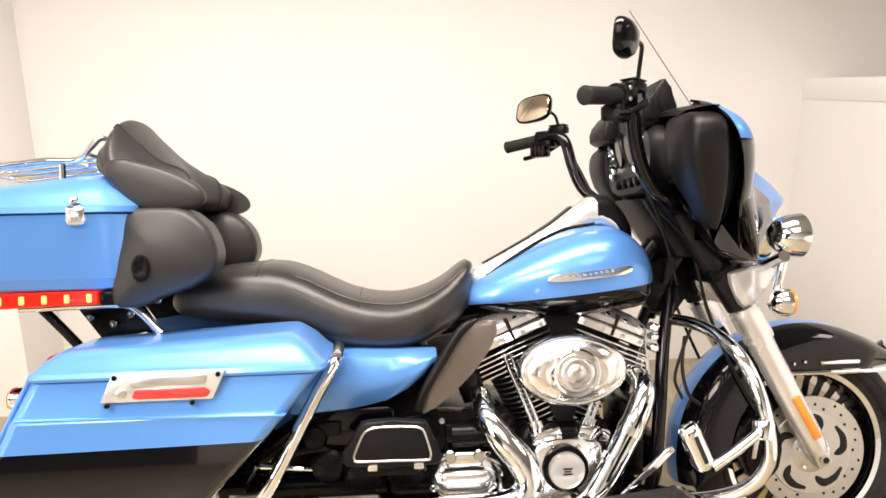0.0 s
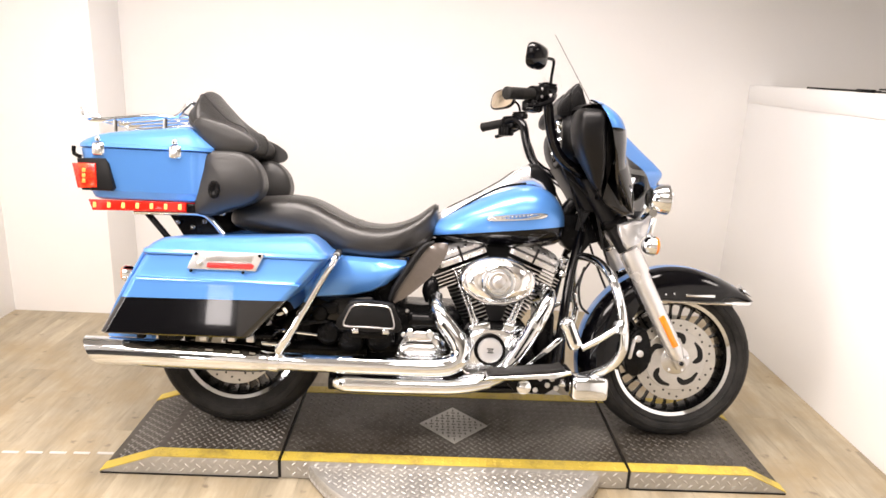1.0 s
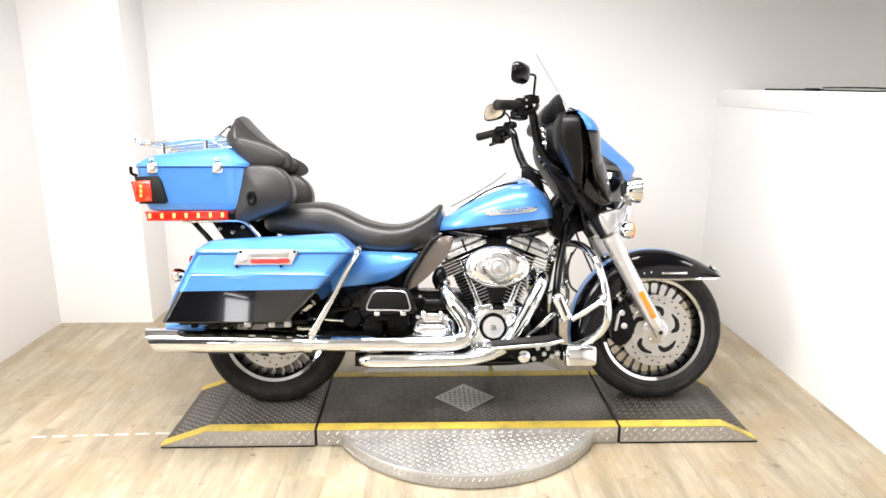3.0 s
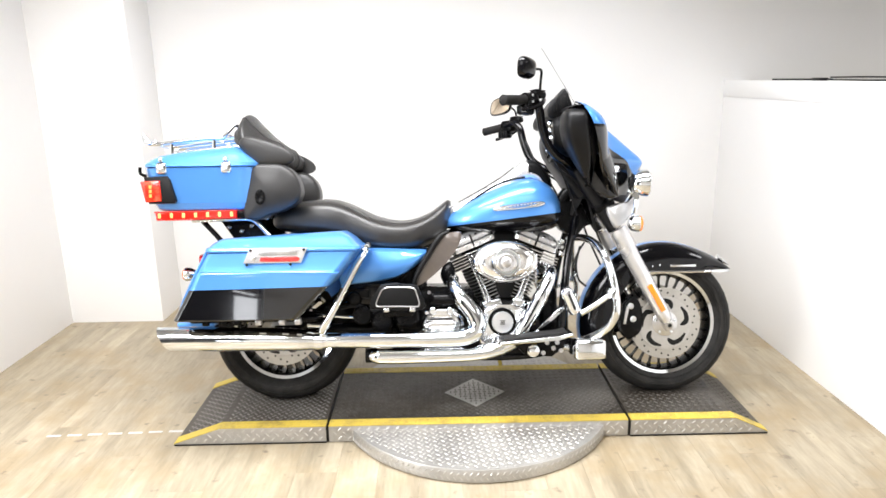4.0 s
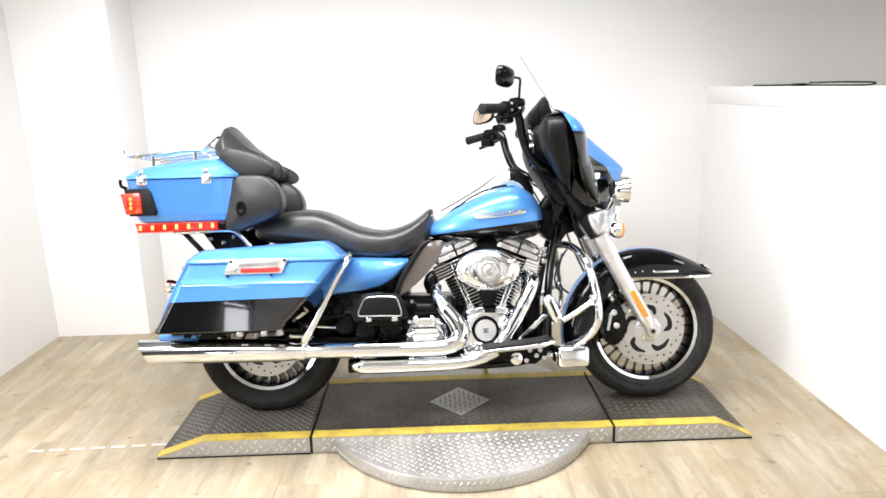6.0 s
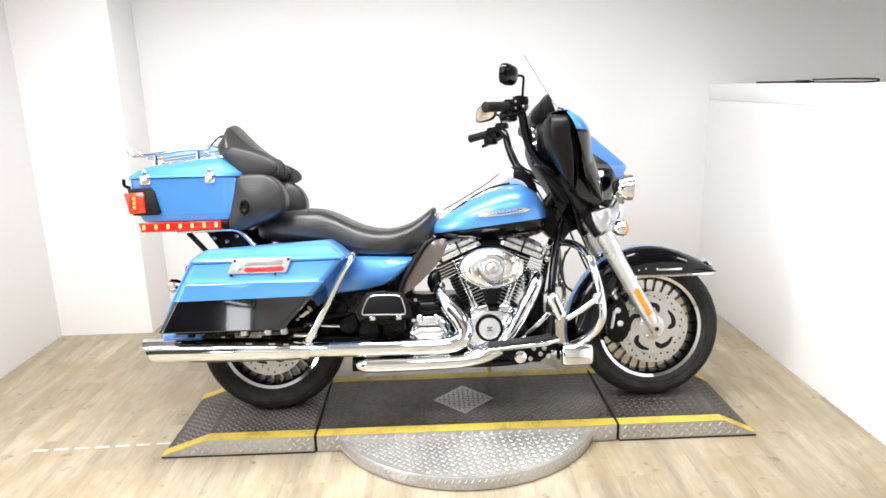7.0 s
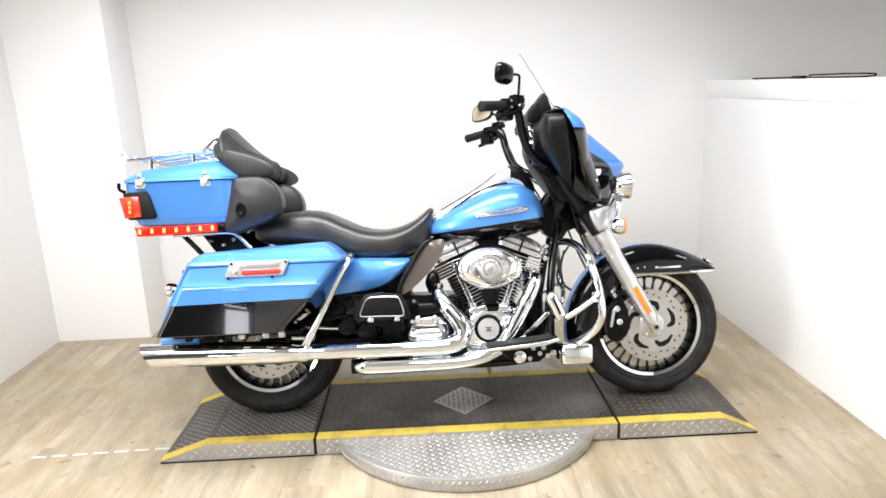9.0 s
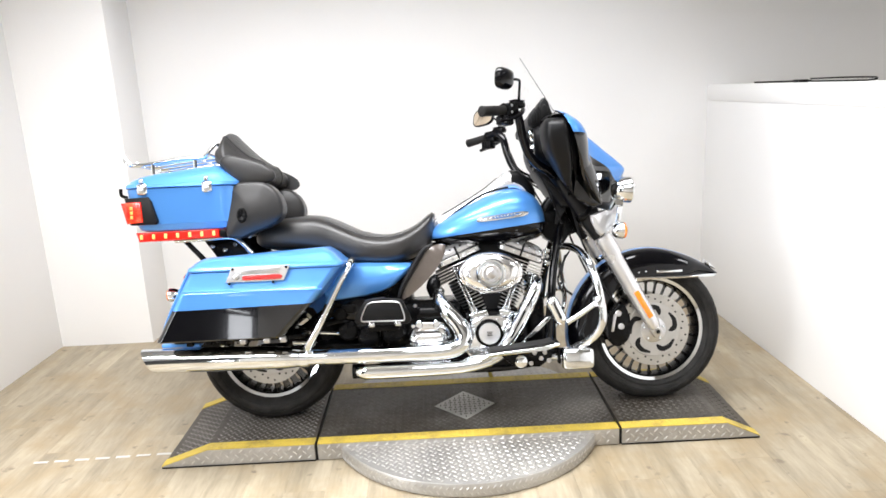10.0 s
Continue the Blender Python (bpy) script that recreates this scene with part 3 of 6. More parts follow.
# front mudguard


def mudguard():
    rings = []
    n = 44
    for k in range(n + 1):
        a = radians(36 + (193 - 36) * k / n)
        t = k / n
        r = 0.348 + 0.036 * max(0, 1 - t / 0.25) ** 2 + 0.014 * t ** 3
        hw = 0.092 * min(1, 0.25 + 5.5 * t) if t < 0.14 else 0.092
        # the skirt: level lower edge ahead, narrower and parallel to the tyre behind
        ca, sa = math.cos(a), math.sin(a)
        level = 0.517
        if sa > 0.05 and t < 0.62:
            r_in = max(0.2, min(r - 0.006, (level - FZ) / sa))
        else:
            r_in = 0.225
        mix = min(1, max(0, (t - 0.50) / 0.14))
        mix = mix * mix * (3 - 2 * mix)
        r_in = r_in * (1 - mix) + 0.23 * mix
        if t > 0.93:
            r_in += (r - 0.02 - r_in) * ((t - 0.93) / 0.07) ** 2
        drop = 0.026 * hw / 0.092
        r_in = min(r_in, r - drop - 0.002)
        ring = []
        for j in range(25):
            b = -1 + 2 * j / 24
            e = abs(b)
            if e < 0.5:
                y, rr = b * 2 * hw * 0.86, r - drop * (e * 2) ** 2.4
            else:
                q = (e - 0.5) * 2
                top = r - drop
                y = math.copysign(hw * (0.86 + 0.14 * min(1, q * 2.2) ** 0.6), b)
                rr = top + (r_in - top) * q
            ring.append(Vector((FX + rr * ca, y, FZ + rr * sa)))
        rings.append(ring)
    bm = loft_bm(rings, caps=False, closed=False)
    for s in (-1, 1):
        bmesh.ops.bisect_plane(bm, geom=list(bm.verts) + list(bm.edges) + list(bm.faces), dist=1e-6, plane_co=(0, s * 0.034, 0), plane_no=(0, 1, 0))
    for f in bm.faces:
        f.material_index = 0 if abs(f.calc_center_median().y) < 0.034 and f.calc_center_median().x < 1.045 else 1
    bmesh.ops.solidify(bm, geom=list(bm.faces), thickness=0.003)
    return bm


mg = part("front_mudguard", mudguard(), [BLUE, BLACK], bike, "deep blue and black front mudguard", 50)
for s in (-1, 1):
    part("edge_trim", tube_bm([(0.735, s * 0.095, 0.515), (0.9, s * 0.096, 0.514), (1.03, s * 0.085, 0.513), (1.09, s * 0.055, 0.512), (1.108, 0, 0.513)], 0.0065, 8), CHROME, mg, "chrome edge strip")
    part("side_badge", box_bm(0.83, 0.94, s * 0.093 - 0.004, s * 0.093 + 0.004, 0.534, 0.545, 0.003), CHROME, mg, "chrome side bar")
    for k in range(2):
        screw(mg, (0.755 + 0.03 * k, s * 0.093, 0.54 + 0.004 * k), (0, s, 0), 0.004)
part("tip_lamp", loft_bm([oval(1.07 + 0.012 * k, 0.022 * math.sin(radians(40 + 35 * k)) if k < 4 else 0.004, 0.555 - 0.006 * k, 0.578 - 0.01 * k, n=16) for k in range(5)]), CHROME, mg, "chrome tip ornament")

# forks
for s in (-1, 1):
    leg = part("fork_leg", tube_bm([(0.806, s * 0.118, 0.306), (0.786, s * 0.118, 0.348), (0.70, s * 0.118, 0.508), (0.645, s * 0.118, 0.612), (0.60, s * 0.118, 0.70)], [0.022, 0.031, 0.034, 0.034, 0.036], 18, 5), CHROME if s > 0 else SILVER, bike, "polished fork slider")
    part("fork_cover", tube_bm([(0.645, s * 0.118, 0.615), (0.605, s * 0.118, 0.69)], 0.039, 18, smooth=False), SILVER, leg)
    part("fork_tube", tube_bm([(0.59, s * 0.118, 0.70), (0.396, s * 0.118, 1.00)], 0.031, 16, smooth=False), SHELL, leg, "black upper fork cover")
    part("axle_clamp", box_bm(-0.022, 0.022, s * 0.112 - 0.02, s * 0.112 + 0.02, -0.024, 0.03, 0.008, m=pose(FX, 0, FZ, 0, -28, 0)), ALU, leg)
    part("axle_nut", lathe_bm([(0.014, 0), (0.014, -0.008), (0.009, -0.009), (0.008, -0.002), (0.002, -0.002)], (FX, s * 0.133, FZ), (0, -s if s > 0 else 1, 0), 16), STEEL, leg)
    part("axle_bore", lathe_bm([(0.0085, -0.0085), (0.002, -0.0086)], (FX, s * 0.133, FZ), (0, -s if s > 0 else 1, 0), 14), CABLE, leg)
    part("side_reflector", box_bm(-0.011, 0.011, s * 0.118 + (-0.041 if s < 0 else 0.031), s * 0.118 + (-0.031 if s < 0 else 0.041), -0.062, 0.062, 0.003, m=pose(0.752, 0, 0.412, 0, -28.5, 0)), AMBER, leg, "orange side reflector")
    cal = part("brake_caliper", prism_bm([(0.625, 0.25), (0.655, 0.235), (0.70, 0.27), (0.705, 0.34), (0.69, 0.40), (0.655, 0.41), (0.62, 0.36), (0.61, 0.30)], s * 0.052, s * 0.118, 0.008, smooth=3), SATIN, bike, "black front brake caliper")
    for px, pz in ((0.665, 0.32), (0.655, 0.375)):
        screw(cal, (px, s * 0.118, pz), (0, s, 0), 0.013, mat=ALU)
    part("caliper_badge", prism_bm([(0.622, 0.30), (0.634, 0.30), (0.648, 0.37), (0.636, 0.375)], s * 0.118, s * 0.1205, 0.001), ALU, cal)
part("triple_clamp", box_bm(-0.05, 0.04, -0.15, 0.15, -0.02, 0.02, 0.012, m=pose(0.545, 0, 0.80, 0, -28, 0)), SATIN, bike)
part("steering_head", tube_bm([(0.51, 0, 0.72), (0.425, 0, 0.93)], 0.03, 18, smooth=False), SATIN, bike)

# lamp bar with spot lamps, headlamp and indicators
bar = part("lamp_bar", prism_bm([(0.545, 0.79), (0.60, 0.805), (0.655, 0.81), (0.66, 0.77), (0.615, 0.735), (0.585, 0.70), (0.56, 0.735)], -0.165, 0.165, 0.01, smooth=2), SILVER, bike, "polished lamp bar")
part("bar_tube", tube_bm([(0.64, -0.24, 0.835), (0.645, -0.12, 0.80), (0.65, 0, 0.795), (0.645, 0.12, 0.80), (0.64, 0.24, 0.835)], 0.014, 12), CHROME, bar)
for s in (-1, 1):
    sp = part("spot_lamp", lathe_bm([(0.004, -0.062), (0.025, -0.058), (0.041, -0.042), (0.050, -0.018), (0.053, 0.0), (0.054, 0.011), (0.049, 0.015)], (0.681, s * 0.215, 0.884), (1, 0, 0.0), 36), CHROME, bike, "chrome round spot lamp")
    part("lens", lathe_bm([(0.049, 0.010), (0.047, 0.017), (0.033, 0.023), (0.01, 0.026)], (0.681, s * 0.215, 0.884), (1, 0, 0), 32), LENS, sp)
    part("lamp_bracket", tube_bm([(0.652, s * 0.215, 0.82), (0.648, s * 0.21, 0.79), (0.642, s * 0.2, 0.75)], 0.011, 10), CHROME, sp)
    tl = part("front_indicator", lathe_bm([(0.004, -0.038), (0.02, -0.036), (0.030, -0.024), (0.034, -0.006), (0.035, 0.002), (0.032, 0.005)], (0.652, s * 0.225, 0.722), (1, 0, 0), 28), CHROME, bike, "chrome front indicator")
    part("lens", lathe_bm([(0.032, 0.002), (0.031, 0.012), (0.022, 0.019), (0.006, 0.022)], (0.652, s * 0.225, 0.722), (1, 0, 0), 24), AMBER, tl, "amber indicator lens")
hl = part("headlamp", lathe_bm([(0.01, -0.10), (0.07, -0.08), (0.09, -0.02), (0.097, 0.01), (0.095, 0.022), (0.086, 0.024)], (0.685, 0, 0.895), (1, 0, 0), 40), CHROME, bike, "chrome headlamp")
part("lens", lathe_bm([(0.086, 0.018), (0.07, 0.03), (0.03, 0.038), (0.005, 0.039)], (0.685, 0, 0.895), (1, 0, 0), 36), LENS, hl)

# fairing
Z_LEVELS = (0.84, 0.87, 0.90, 0.94, 0.975, 1.01, 1.04, 1.07, 1.10, 1.125, 1.145, 1.165, 1.185, 1.205)
NOSE = (0.655, 0.668, 0.684, 0.705, 0.722, 0.690, 0.656, 0.622, 0.588, 0.556, 0.528, 0.498, 0.465, 0.432)
WING = (0.575, 0.565, 0.555, 0.541, 0.530, 0.522, 0.519, 0.517, 0.512, 0.501, 0.486, 0.466, 0.447, 0.428)
REAR = (0.535, 0.515, 0.497, 0.480, 0.468, 0.458, 0.449, 0.440, 0.430, 0.420, 0.412, 0.405, 0.400, 0.395)
HALF = (0.235, 0.258, 0.285, 0.325, 0.358, 0.388, 0.406, 0.418, 0.424, 0.422, 0.412, 0.386, 0.345, 0.27)


def level(z, table):
    """Smoothly read one of the tables above at a height."""
    pts = curve_points([(h, 0, v) for h, v in zip(Z_LEVELS, table)], 6)
    return float(np.interp(z, [p.x for p in pts], [p.z for p in pts]))


def fairing_ring(z, n=64):
    """Level section of the shell: a blunt central nose sweeping back to two rounded wings."""
    xn, xw, xr, hw = (level(z, t) for t in (NOSE, WING, REAR, HALF))
    out = []
    for k in range(n + 1):
        y = hw * math.sin(radians(-90 + 180 * k / n))
        e = abs(y)
        wing = xr + (xw - xr) * max(0, 1 - (e / hw) ** 6) ** 0.55
        nose = xn - 0.028 * min(1, e / 0.15) ** 2 - 1.12 * max(0, e - 0.15)
        top = max(wing, nose)
        x = top + 0.013 * math.log(math.exp((wing - top) / 0.013) + math.exp((nose - top) / 0.013)) * max(0, 1 - (e / hw) ** 12)
        out.append(Vector((x, y, z)))
    return out


# the blue paint ends along a line that falls from the wings to the nose
SPLIT_AT, SPLIT_NO = (0.655, 0.17, 0.925), Vector((0.40, -0.50, 1))
zs = [0.84 + (1.205 - 0.84) * k / 40 for k in range(41)]
bm = loft_bm([fairing_ring(z) for z in zs], caps=False, closed=False)
for sg in (-1, 1):
    bmesh.ops.bisect_plane(bm, geom=list(bm.verts) + list(bm.edges) + list(bm.faces), dist=1e-5, plane_co=(SPLIT_AT[0], sg * SPLIT_AT[1], SPLIT_AT[2]), plane_no=Vector((SPLIT_NO.x, sg * SPLIT_NO.y, 1)).normalized())
bmesh.ops.bisect_plane(bm, geom=list(bm.verts) + list(bm.edges) + list(bm.faces), dist=1e-5, plane_co=(0, 0, 1.096), plane_no=(0, 0, 1))
for f in bm.faces:
    c = f.calc_center_median()
    f.material_index = 0 if c.z > 1.096 or (Vector((c.x, abs(c.y), c.z)) - Vector(SPLIT_AT)).dot(SPLIT_NO) > 0 else 1
first = set(bm.faces)
bmesh.ops.solidify(bm, geom=list(bm.faces), thickness=0.006)
sheets = ([f for f in bm.faces if f in first], [f for f in bm.faces if f not in first])
ahead = [sum(f.calc_center_median().x for f in g if abs(f.calc_center_median().y) < 0.05) / max(1, sum(abs(f.calc_center_median().y) < 0.05 for f in g)) for g in sheets]
for f in sheets[0 if ahead[0] < ahead[1] else 1]:
    f.material_index = 1
fair = part("fairing", bm, [BLUE, CASEBLACK], bike, "batwing front fairing, blue above and gloss black below", 60)
# closed black inner shell with dash
rings = [[Vector((min(v.x - 0.025, 0.46), v.y * 0.95, v.z)) for v in fairing_ring(0.875 + 0.31 * k / 14)] for k in range(15)]
bm = loft_bm(rings, caps=False, closed=False)
bmesh.ops.solidify(bm, geom=list(bm.faces), thickness=0.004)
part("inner_fairing", bm, PLASTIC, fair, "black inner fairing")
part("fairing_top", loft_bm([[Vector((x, y * w, z - 0.24 * (y * w) ** 2)) for y in np.linspace(-1, 1, 21)] for x, z, w in ((0.352, 1.185, 0.30), (0.358, 1.197, 0.33), (0.375, 1.205, 0.375), (0.40, 1.209, 0.395), (0.42, 1.207, 0.36), (0.436, 1.203, 0.24), (0.43, 1.19, 0.24), (0.36, 1.17, 0.32))], caps=False, closed=False), SHELL, fair, "black top ledge of the fairing")
POD = ((0.905, 0.418, 0.432, 0.325, 0.03), (0.925, 0.405, 0.437, 0.335, 0.05), (0.95, 0.391, 0.440, 0.348, 0.08), (0.98, 0.374, 0.440, 0.366, 0.11), (1.01, 0.355, 0.438, 0.385, 0.135), (1.04, 0.339, 0.434, 0.402, 0.15), (1.075, 0.330, 0.428, 0.415, 0.16),
       (1.10, 0.327, 0.424, 0.420, 0.165), (1.122, 0.328, 0.422, 0.420, 0.165), (1.138, 0.330, 0.420, 0.412, 0.16), (1.151, 0.335, 0.417, 0.396, 0.145), (1.159, 0.342, 0.412, 0.376, 0.12), (1.162, 0.353, 0.403, 0.352, 0.08))
for s in (-1, 1):
    rings = []
    ahead = 0.028 if s > 0 else 0.0
    for z, x0, x1, yo, wd in POD:
        ring = []
        for k in range(40):
            a = 2 * math.pi * k / 40
            ring.append(Vector((ahead + (x0 + x1) / 2 + (x1 - x0) / 2 * math.copysign(abs(math.cos(a)) ** 0.42, math.cos(a)), s * (yo - wd / 2 + wd / 2 * math.copysign(abs(math.sin(a)) ** 0.62, math.sin(a))), z)))
        rings.append(ring)
    part("fairing_wing", loft_bm(rings), SHELL, fair, "rounded satin black fairing wing", 60)
    pod = part("speaker_pod", lathe_bm([(0.055, 0.03), (0.058, -0.008), (0.054, -0.013), (0.048, -0.010), (0.046, 0.0), (0.02, 0.004)], (0.366 + ahead, s * 0.235, 1.075), (1, 0, 0.12), 36, 1.1), PLASTIC, fair, "round black speaker pod")
    part("speaker_grille", lathe_bm([(0.046, -0.002), (0.03, -0.005), (0.005, -0.006)], (0.366 + ahead, s * 0.235, 1.075), (1, 0, 0.12), 32), CABLE, pod)
    # stepped gauge hood: a low outer hood and a taller one, each with a recessed side panel
    hood = part("gauge_hood", prism_bm([(0.338, 1.16), (0.336, 1.215), (0.346, 1.248), (0.362, 1.270), (0.374, 1.273), (0.386, 1.250), (0.403, 1.206), (0.395, 1.165)], s * 0.03, s * 0.19, 0.010, 3), SHELL, fair, "black stepped gauge hood")
    part("low_hood", prism_bm([(0.30, 1.160), (0.298, 1.182), (0.306, 1.204), (0.326, 1.228), (0.342, 1.240), (0.35, 1.20), (0.348, 1.155), (0.316, 1.150)], s * 0.06, s * 0.20, 0.009, 3), SHELL, hood)
    part("hood_panel", prism_bm([(0.356, 1.195), (0.354, 1.226), (0.366, 1.244), (0.376, 1.240), (0.386, 1.204), (0.380, 1.188)], s * 0.189, s * 0.195, 0.004, 2), PLASTIC, hood)
    part("hood_panel", prism_bm([(0.312, 1.170), (0.311, 1.198), (0.332, 1.218), (0.336, 1.172)], s * 0.199, s * 0.205, 0.004, 2), PLASTIC, hood)
    # side leg of the shell, running down to the fork
    part("fairing_leg", loft_bm([oval(x, w, z - h, z + h, 2.4, 24, s * y) for x, w, z, h, y in ((0.475, 0.02, 1.00, 0.03, 0.335), (0.495, 0.028, 0.975, 0.045, 0.315), (0.52, 0.03, 0.945, 0.06, 0.29), (0.545, 0.028, 0.905, 0.055, 0.265), (0.562, 0.022, 0.87, 0.04, 0.245), (0.572, 0.012, 0.845, 0.02, 0.235))]), CASEBLACK, fair, "gloss black side leg of the fairing", 60)
dash = part("dash", loft_bm([oval(0.345, 0.235, 1.0, 1.17, 3, 32), oval(0.36, 0.25, 0.99, 1.18, 3, 32), oval(0.41, 0.26, 0.99, 1.175, 3, 32)]), PLASTIC, fair, "black instrument panel")
for y, z, r in ((-0.055, 1.12, 0.045), (0.055, 1.12, 0.045), (-0.15, 1.13, 0.026), (0.15, 1.13, 0.026), (-0.14, 1.07, 0.024), (0.14, 1.07, 0.024)):
    part("gauge", lathe_bm([(r, 0.012), (r, -0.008), (r * 0.94, -0.012), (r * 0.88, -0.008)], (0.343, y, z), (1, 0, 0.2), 24), CHROME if r < 0.03 else SHELL, dash, "ringed gauge")
    part("gauge_face", lathe_bm([(r * 0.88, -0.0085), (0.002, -0.0086)], (0.343, y, z), (1, 0, 0.2), 24), BLACK, dash)
for y, z in ((-0.19, 1.035), (-0.13, 1.03), (-0.07, 1.03), (0.0, 1.03), (0.08, 1.03)):
    part("switch_cap", lathe_bm([(0.013, 0.01), (0.013, -0.008), (0.009, -0.012), (0.002, -0.012)], (0.343, y, z), (1, 0, 0.2), 16), SATIN, dash, "black dash switch")

dash.matrix_local = Matrix.Translation((0.43, 0, 0)) @ pose(0, 0, 0, 0, 0, -7) @ Matrix.Translation((-0.43, 0, 0))

# windshield: a flat-sided clear sheet, bowed across
rows = []
for k in range(17):
    t = k / 16
    z = 1.19 + 0.236 * t
    hw = 0.27 - 0.06 * t
    xc = 0.440 - 0.122 * t
    rows.append([Vector((xc - 0.042 * (j / 12) ** 2, hw * (j / 12), z)) for j in range(-12, 13)])
bm = loft_bm(rows, caps=False, closed=False)
bmesh.ops.solidify(bm, geom=list(bm.faces), thickness=0.002)
shield = part("windshield", bm, GLASS, bike, "clear touring windshield", 60)
shield.visible_shadow = False
part("shield_edge", tube_bm([r[0] for r in rows], 0.0009, 6, 1, smooth=False), PLASTIC, shield, "thin dark edge of the windshield")
part("shield_trim", tube_bm([v + Vector((0.002, 0, 0.002)) for v in rows[0][4:-4]], 0.006, 8, 1), BLACK, shield)

# fork-side deflectors and brackets under the fairing
for s in (-1, 1):
    part("fairing_bracket", tube_bm([(0.40, s * 0.16, 0.99), (0.47, s * 0.17, 0.92), (0.56, s * 0.15, 0.82)], 0.012, 10), BLACK, fair)
    part("lower_cowl", prism_bm([(0.405, 0.985), (0.43, 1.03), (0.47, 1.02), (0.53, 0.955), (0.565, 0.885), (0.578, 0.84), (0.545, 0.822), (0.50, 0.835), (0.455, 0.88), (0.42, 0.935)], s * 0.20, s * 0.245, 0.014, 3, smooth=2), CASEBLACK, fair, "gloss black lower cowl beside the fork")

# handlebar, grips, levers and mirrors
STEM = {-1: [(0.247, -0.33, 1.225), (0.249, -0.338, 1.263), (0.252, -0.345, 1.300), (0.249, -0.349, 1.309), (0.24, -0.358, 1.311), (0.22, -0.378, 1.308), (0.2, -0.40, 1.305)],
        1: [(0.245, 0.335, 1.216), (0.241, 0.341, 1.248), (0.234, 0.348, 1.272), (0.215, 0.362, 1.290), (0.19, 0.372, 1.296)]}
MIRROR_EDGE = [(math.copysign(abs(math.cos(a)) ** 0.62, math.cos(a)), math.copysign(abs(math.sin(a)) ** 0.62, math.sin(a)) - 0.12 * math.cos(a)) for a in np.linspace(0, 2 * math.pi, 29)[:-1]]
half_bar = [(0.19, 0.345, 1.196), (0.225, 0.31, 1.203), (0.250, 0.285, 1.178), (0.264, 0.268, 1.11), (0.286, 0.255, 1.045), (0.318, 0.238, 1.004), (0.365, 0.21, 0.976), (0.415, 0.14, 0.955)]
hb = part("handlebar", tube_bm([(x, -y, z) for x, y, z in half_bar] + [(0.422, 0, 0.958)] + half_bar[::-1], 0.0175, 14, 8), BLACK, bike, "gloss black handlebar")
for s in (-1, 1):
    a, b = Vector((0.092, s * 0.445, 1.182)), Vector((0.185, s * 0.365, 1.196))
    d = (b - a).normalized()
    grip = part("grip", tube_bm([a, a + d * 0.004, a + d * 0.02, b - d * 0.01, b], [0.014, 0.0205, 0.019, 0.0185, 0.021], 16, 3), RUBBER, hb, "black rubber grip")
    sw = part("switch_housing", box_bm(-0.03, 0.03, -0.026, 0.026, -0.028, 0.026, 0.009, m=Matrix.Translation((0.205, s * 0.348, 1.196)) @ pose(0, 0, 0, 0, 0, -41 * s)), SATIN, hb, "black switch housing")
    part("master_cylinder", box_bm(-0.03, 0.03, -0.02, 0.02, 0.0, 0.024, 0.007, m=Matrix.Translation((0.24, s * 0.325, 1.21)) @ pose(0, 0, 0, 0, 0, -41 * s)), SATIN, hb)
    for k in range(3):
        part("switch_button", box_bm(-0.006, 0.006, -0.004, 0.004, -0.005, 0.005, 0.002, m=Matrix.Translation((0.178 + 0.014 * k, s * (0.372 - 0.012 * k), 1.176))), PLASTIC, sw)
    under = part("switch_pod", box_bm(-0.026, 0.026, -0.02, 0.02, -0.05, -0.012, 0.006, m=Matrix.Translation((0.188, s * 0.36, 1.19)) @ pose(0, 0, 0, 0, 0, -41 * s)), SATIN, hb, "black ribbed switch pod")
    for k in range(4):
        part("switch_rib", box_bm(-0.004, 0.004, -0.024, 0.024, -0.046, -0.016, 0.0025, m=Matrix.Translation((0.188, s * 0.36, 1.19)) @ pose(0, 0, 0, 0, 0, -41 * s) @ Matrix.Translation((-0.021 + 0.014 * k, 0, 0))), PLASTIC, under)
    for dz in (-0.012, 0.012):
        screw(sw, (0.212, s * 0.372, 1.20 + dz), (0.66, 0.75 * s, 0), 0.005, mat=ALU)
    part("cylinder_cap", box_bm(-0.028, 0.028, -0.019, 0.019, 0.0245, 0.029, 0.003, m=Matrix.Translation((0.24, s * 0.325, 1.21)) @ pose(0, 0, 0, 0, 0, -41 * s)), BLACK, hb)
    part("grip_collar", tube_bm([b - d * 0.002, b + d * 0.014], 0.027, 16, smooth=False), SATIN, hb)
    part("lever", tube_bm([(0.262, s * 0.335, 1.20), (0.245, s * 0.375, 1.178), (0.20, s * 0.41, 1.155), (0.155, s * 0.455, 1.145)], [0.009, 0.008, 0.007, 0.008], 8), BLACK, hb, "black hand lever")
    mx, my, mz, wide = (0.183, -0.425, 1.302, 1.0) if s < 0 else (0.173, 0.37, 1.296, 1.12)
    mir = part("mirror", loft_bm([[Vector((mx + dx, my + s * sc * wide * 0.062 * y, mz + sc * wide * 0.040 * z)) for y, z in MIRROR_EDGE]
                                    for dx, sc in ((-0.008, 0.97), (-0.004, 1.0), (0.006, 0.96), (0.018, 0.78), (0.026, 0.45), (0.028, 0.1))]), BLACK, bike, "black handlebar mirror")
    mir.matrix_local = Matrix.Translation((mx, my, mz)) @ pose(0, 0, 0, 0, 6 if s < 0 else 10, -32 if s < 0 else 40) @ Matrix.Translation((-mx, -my, -mz))
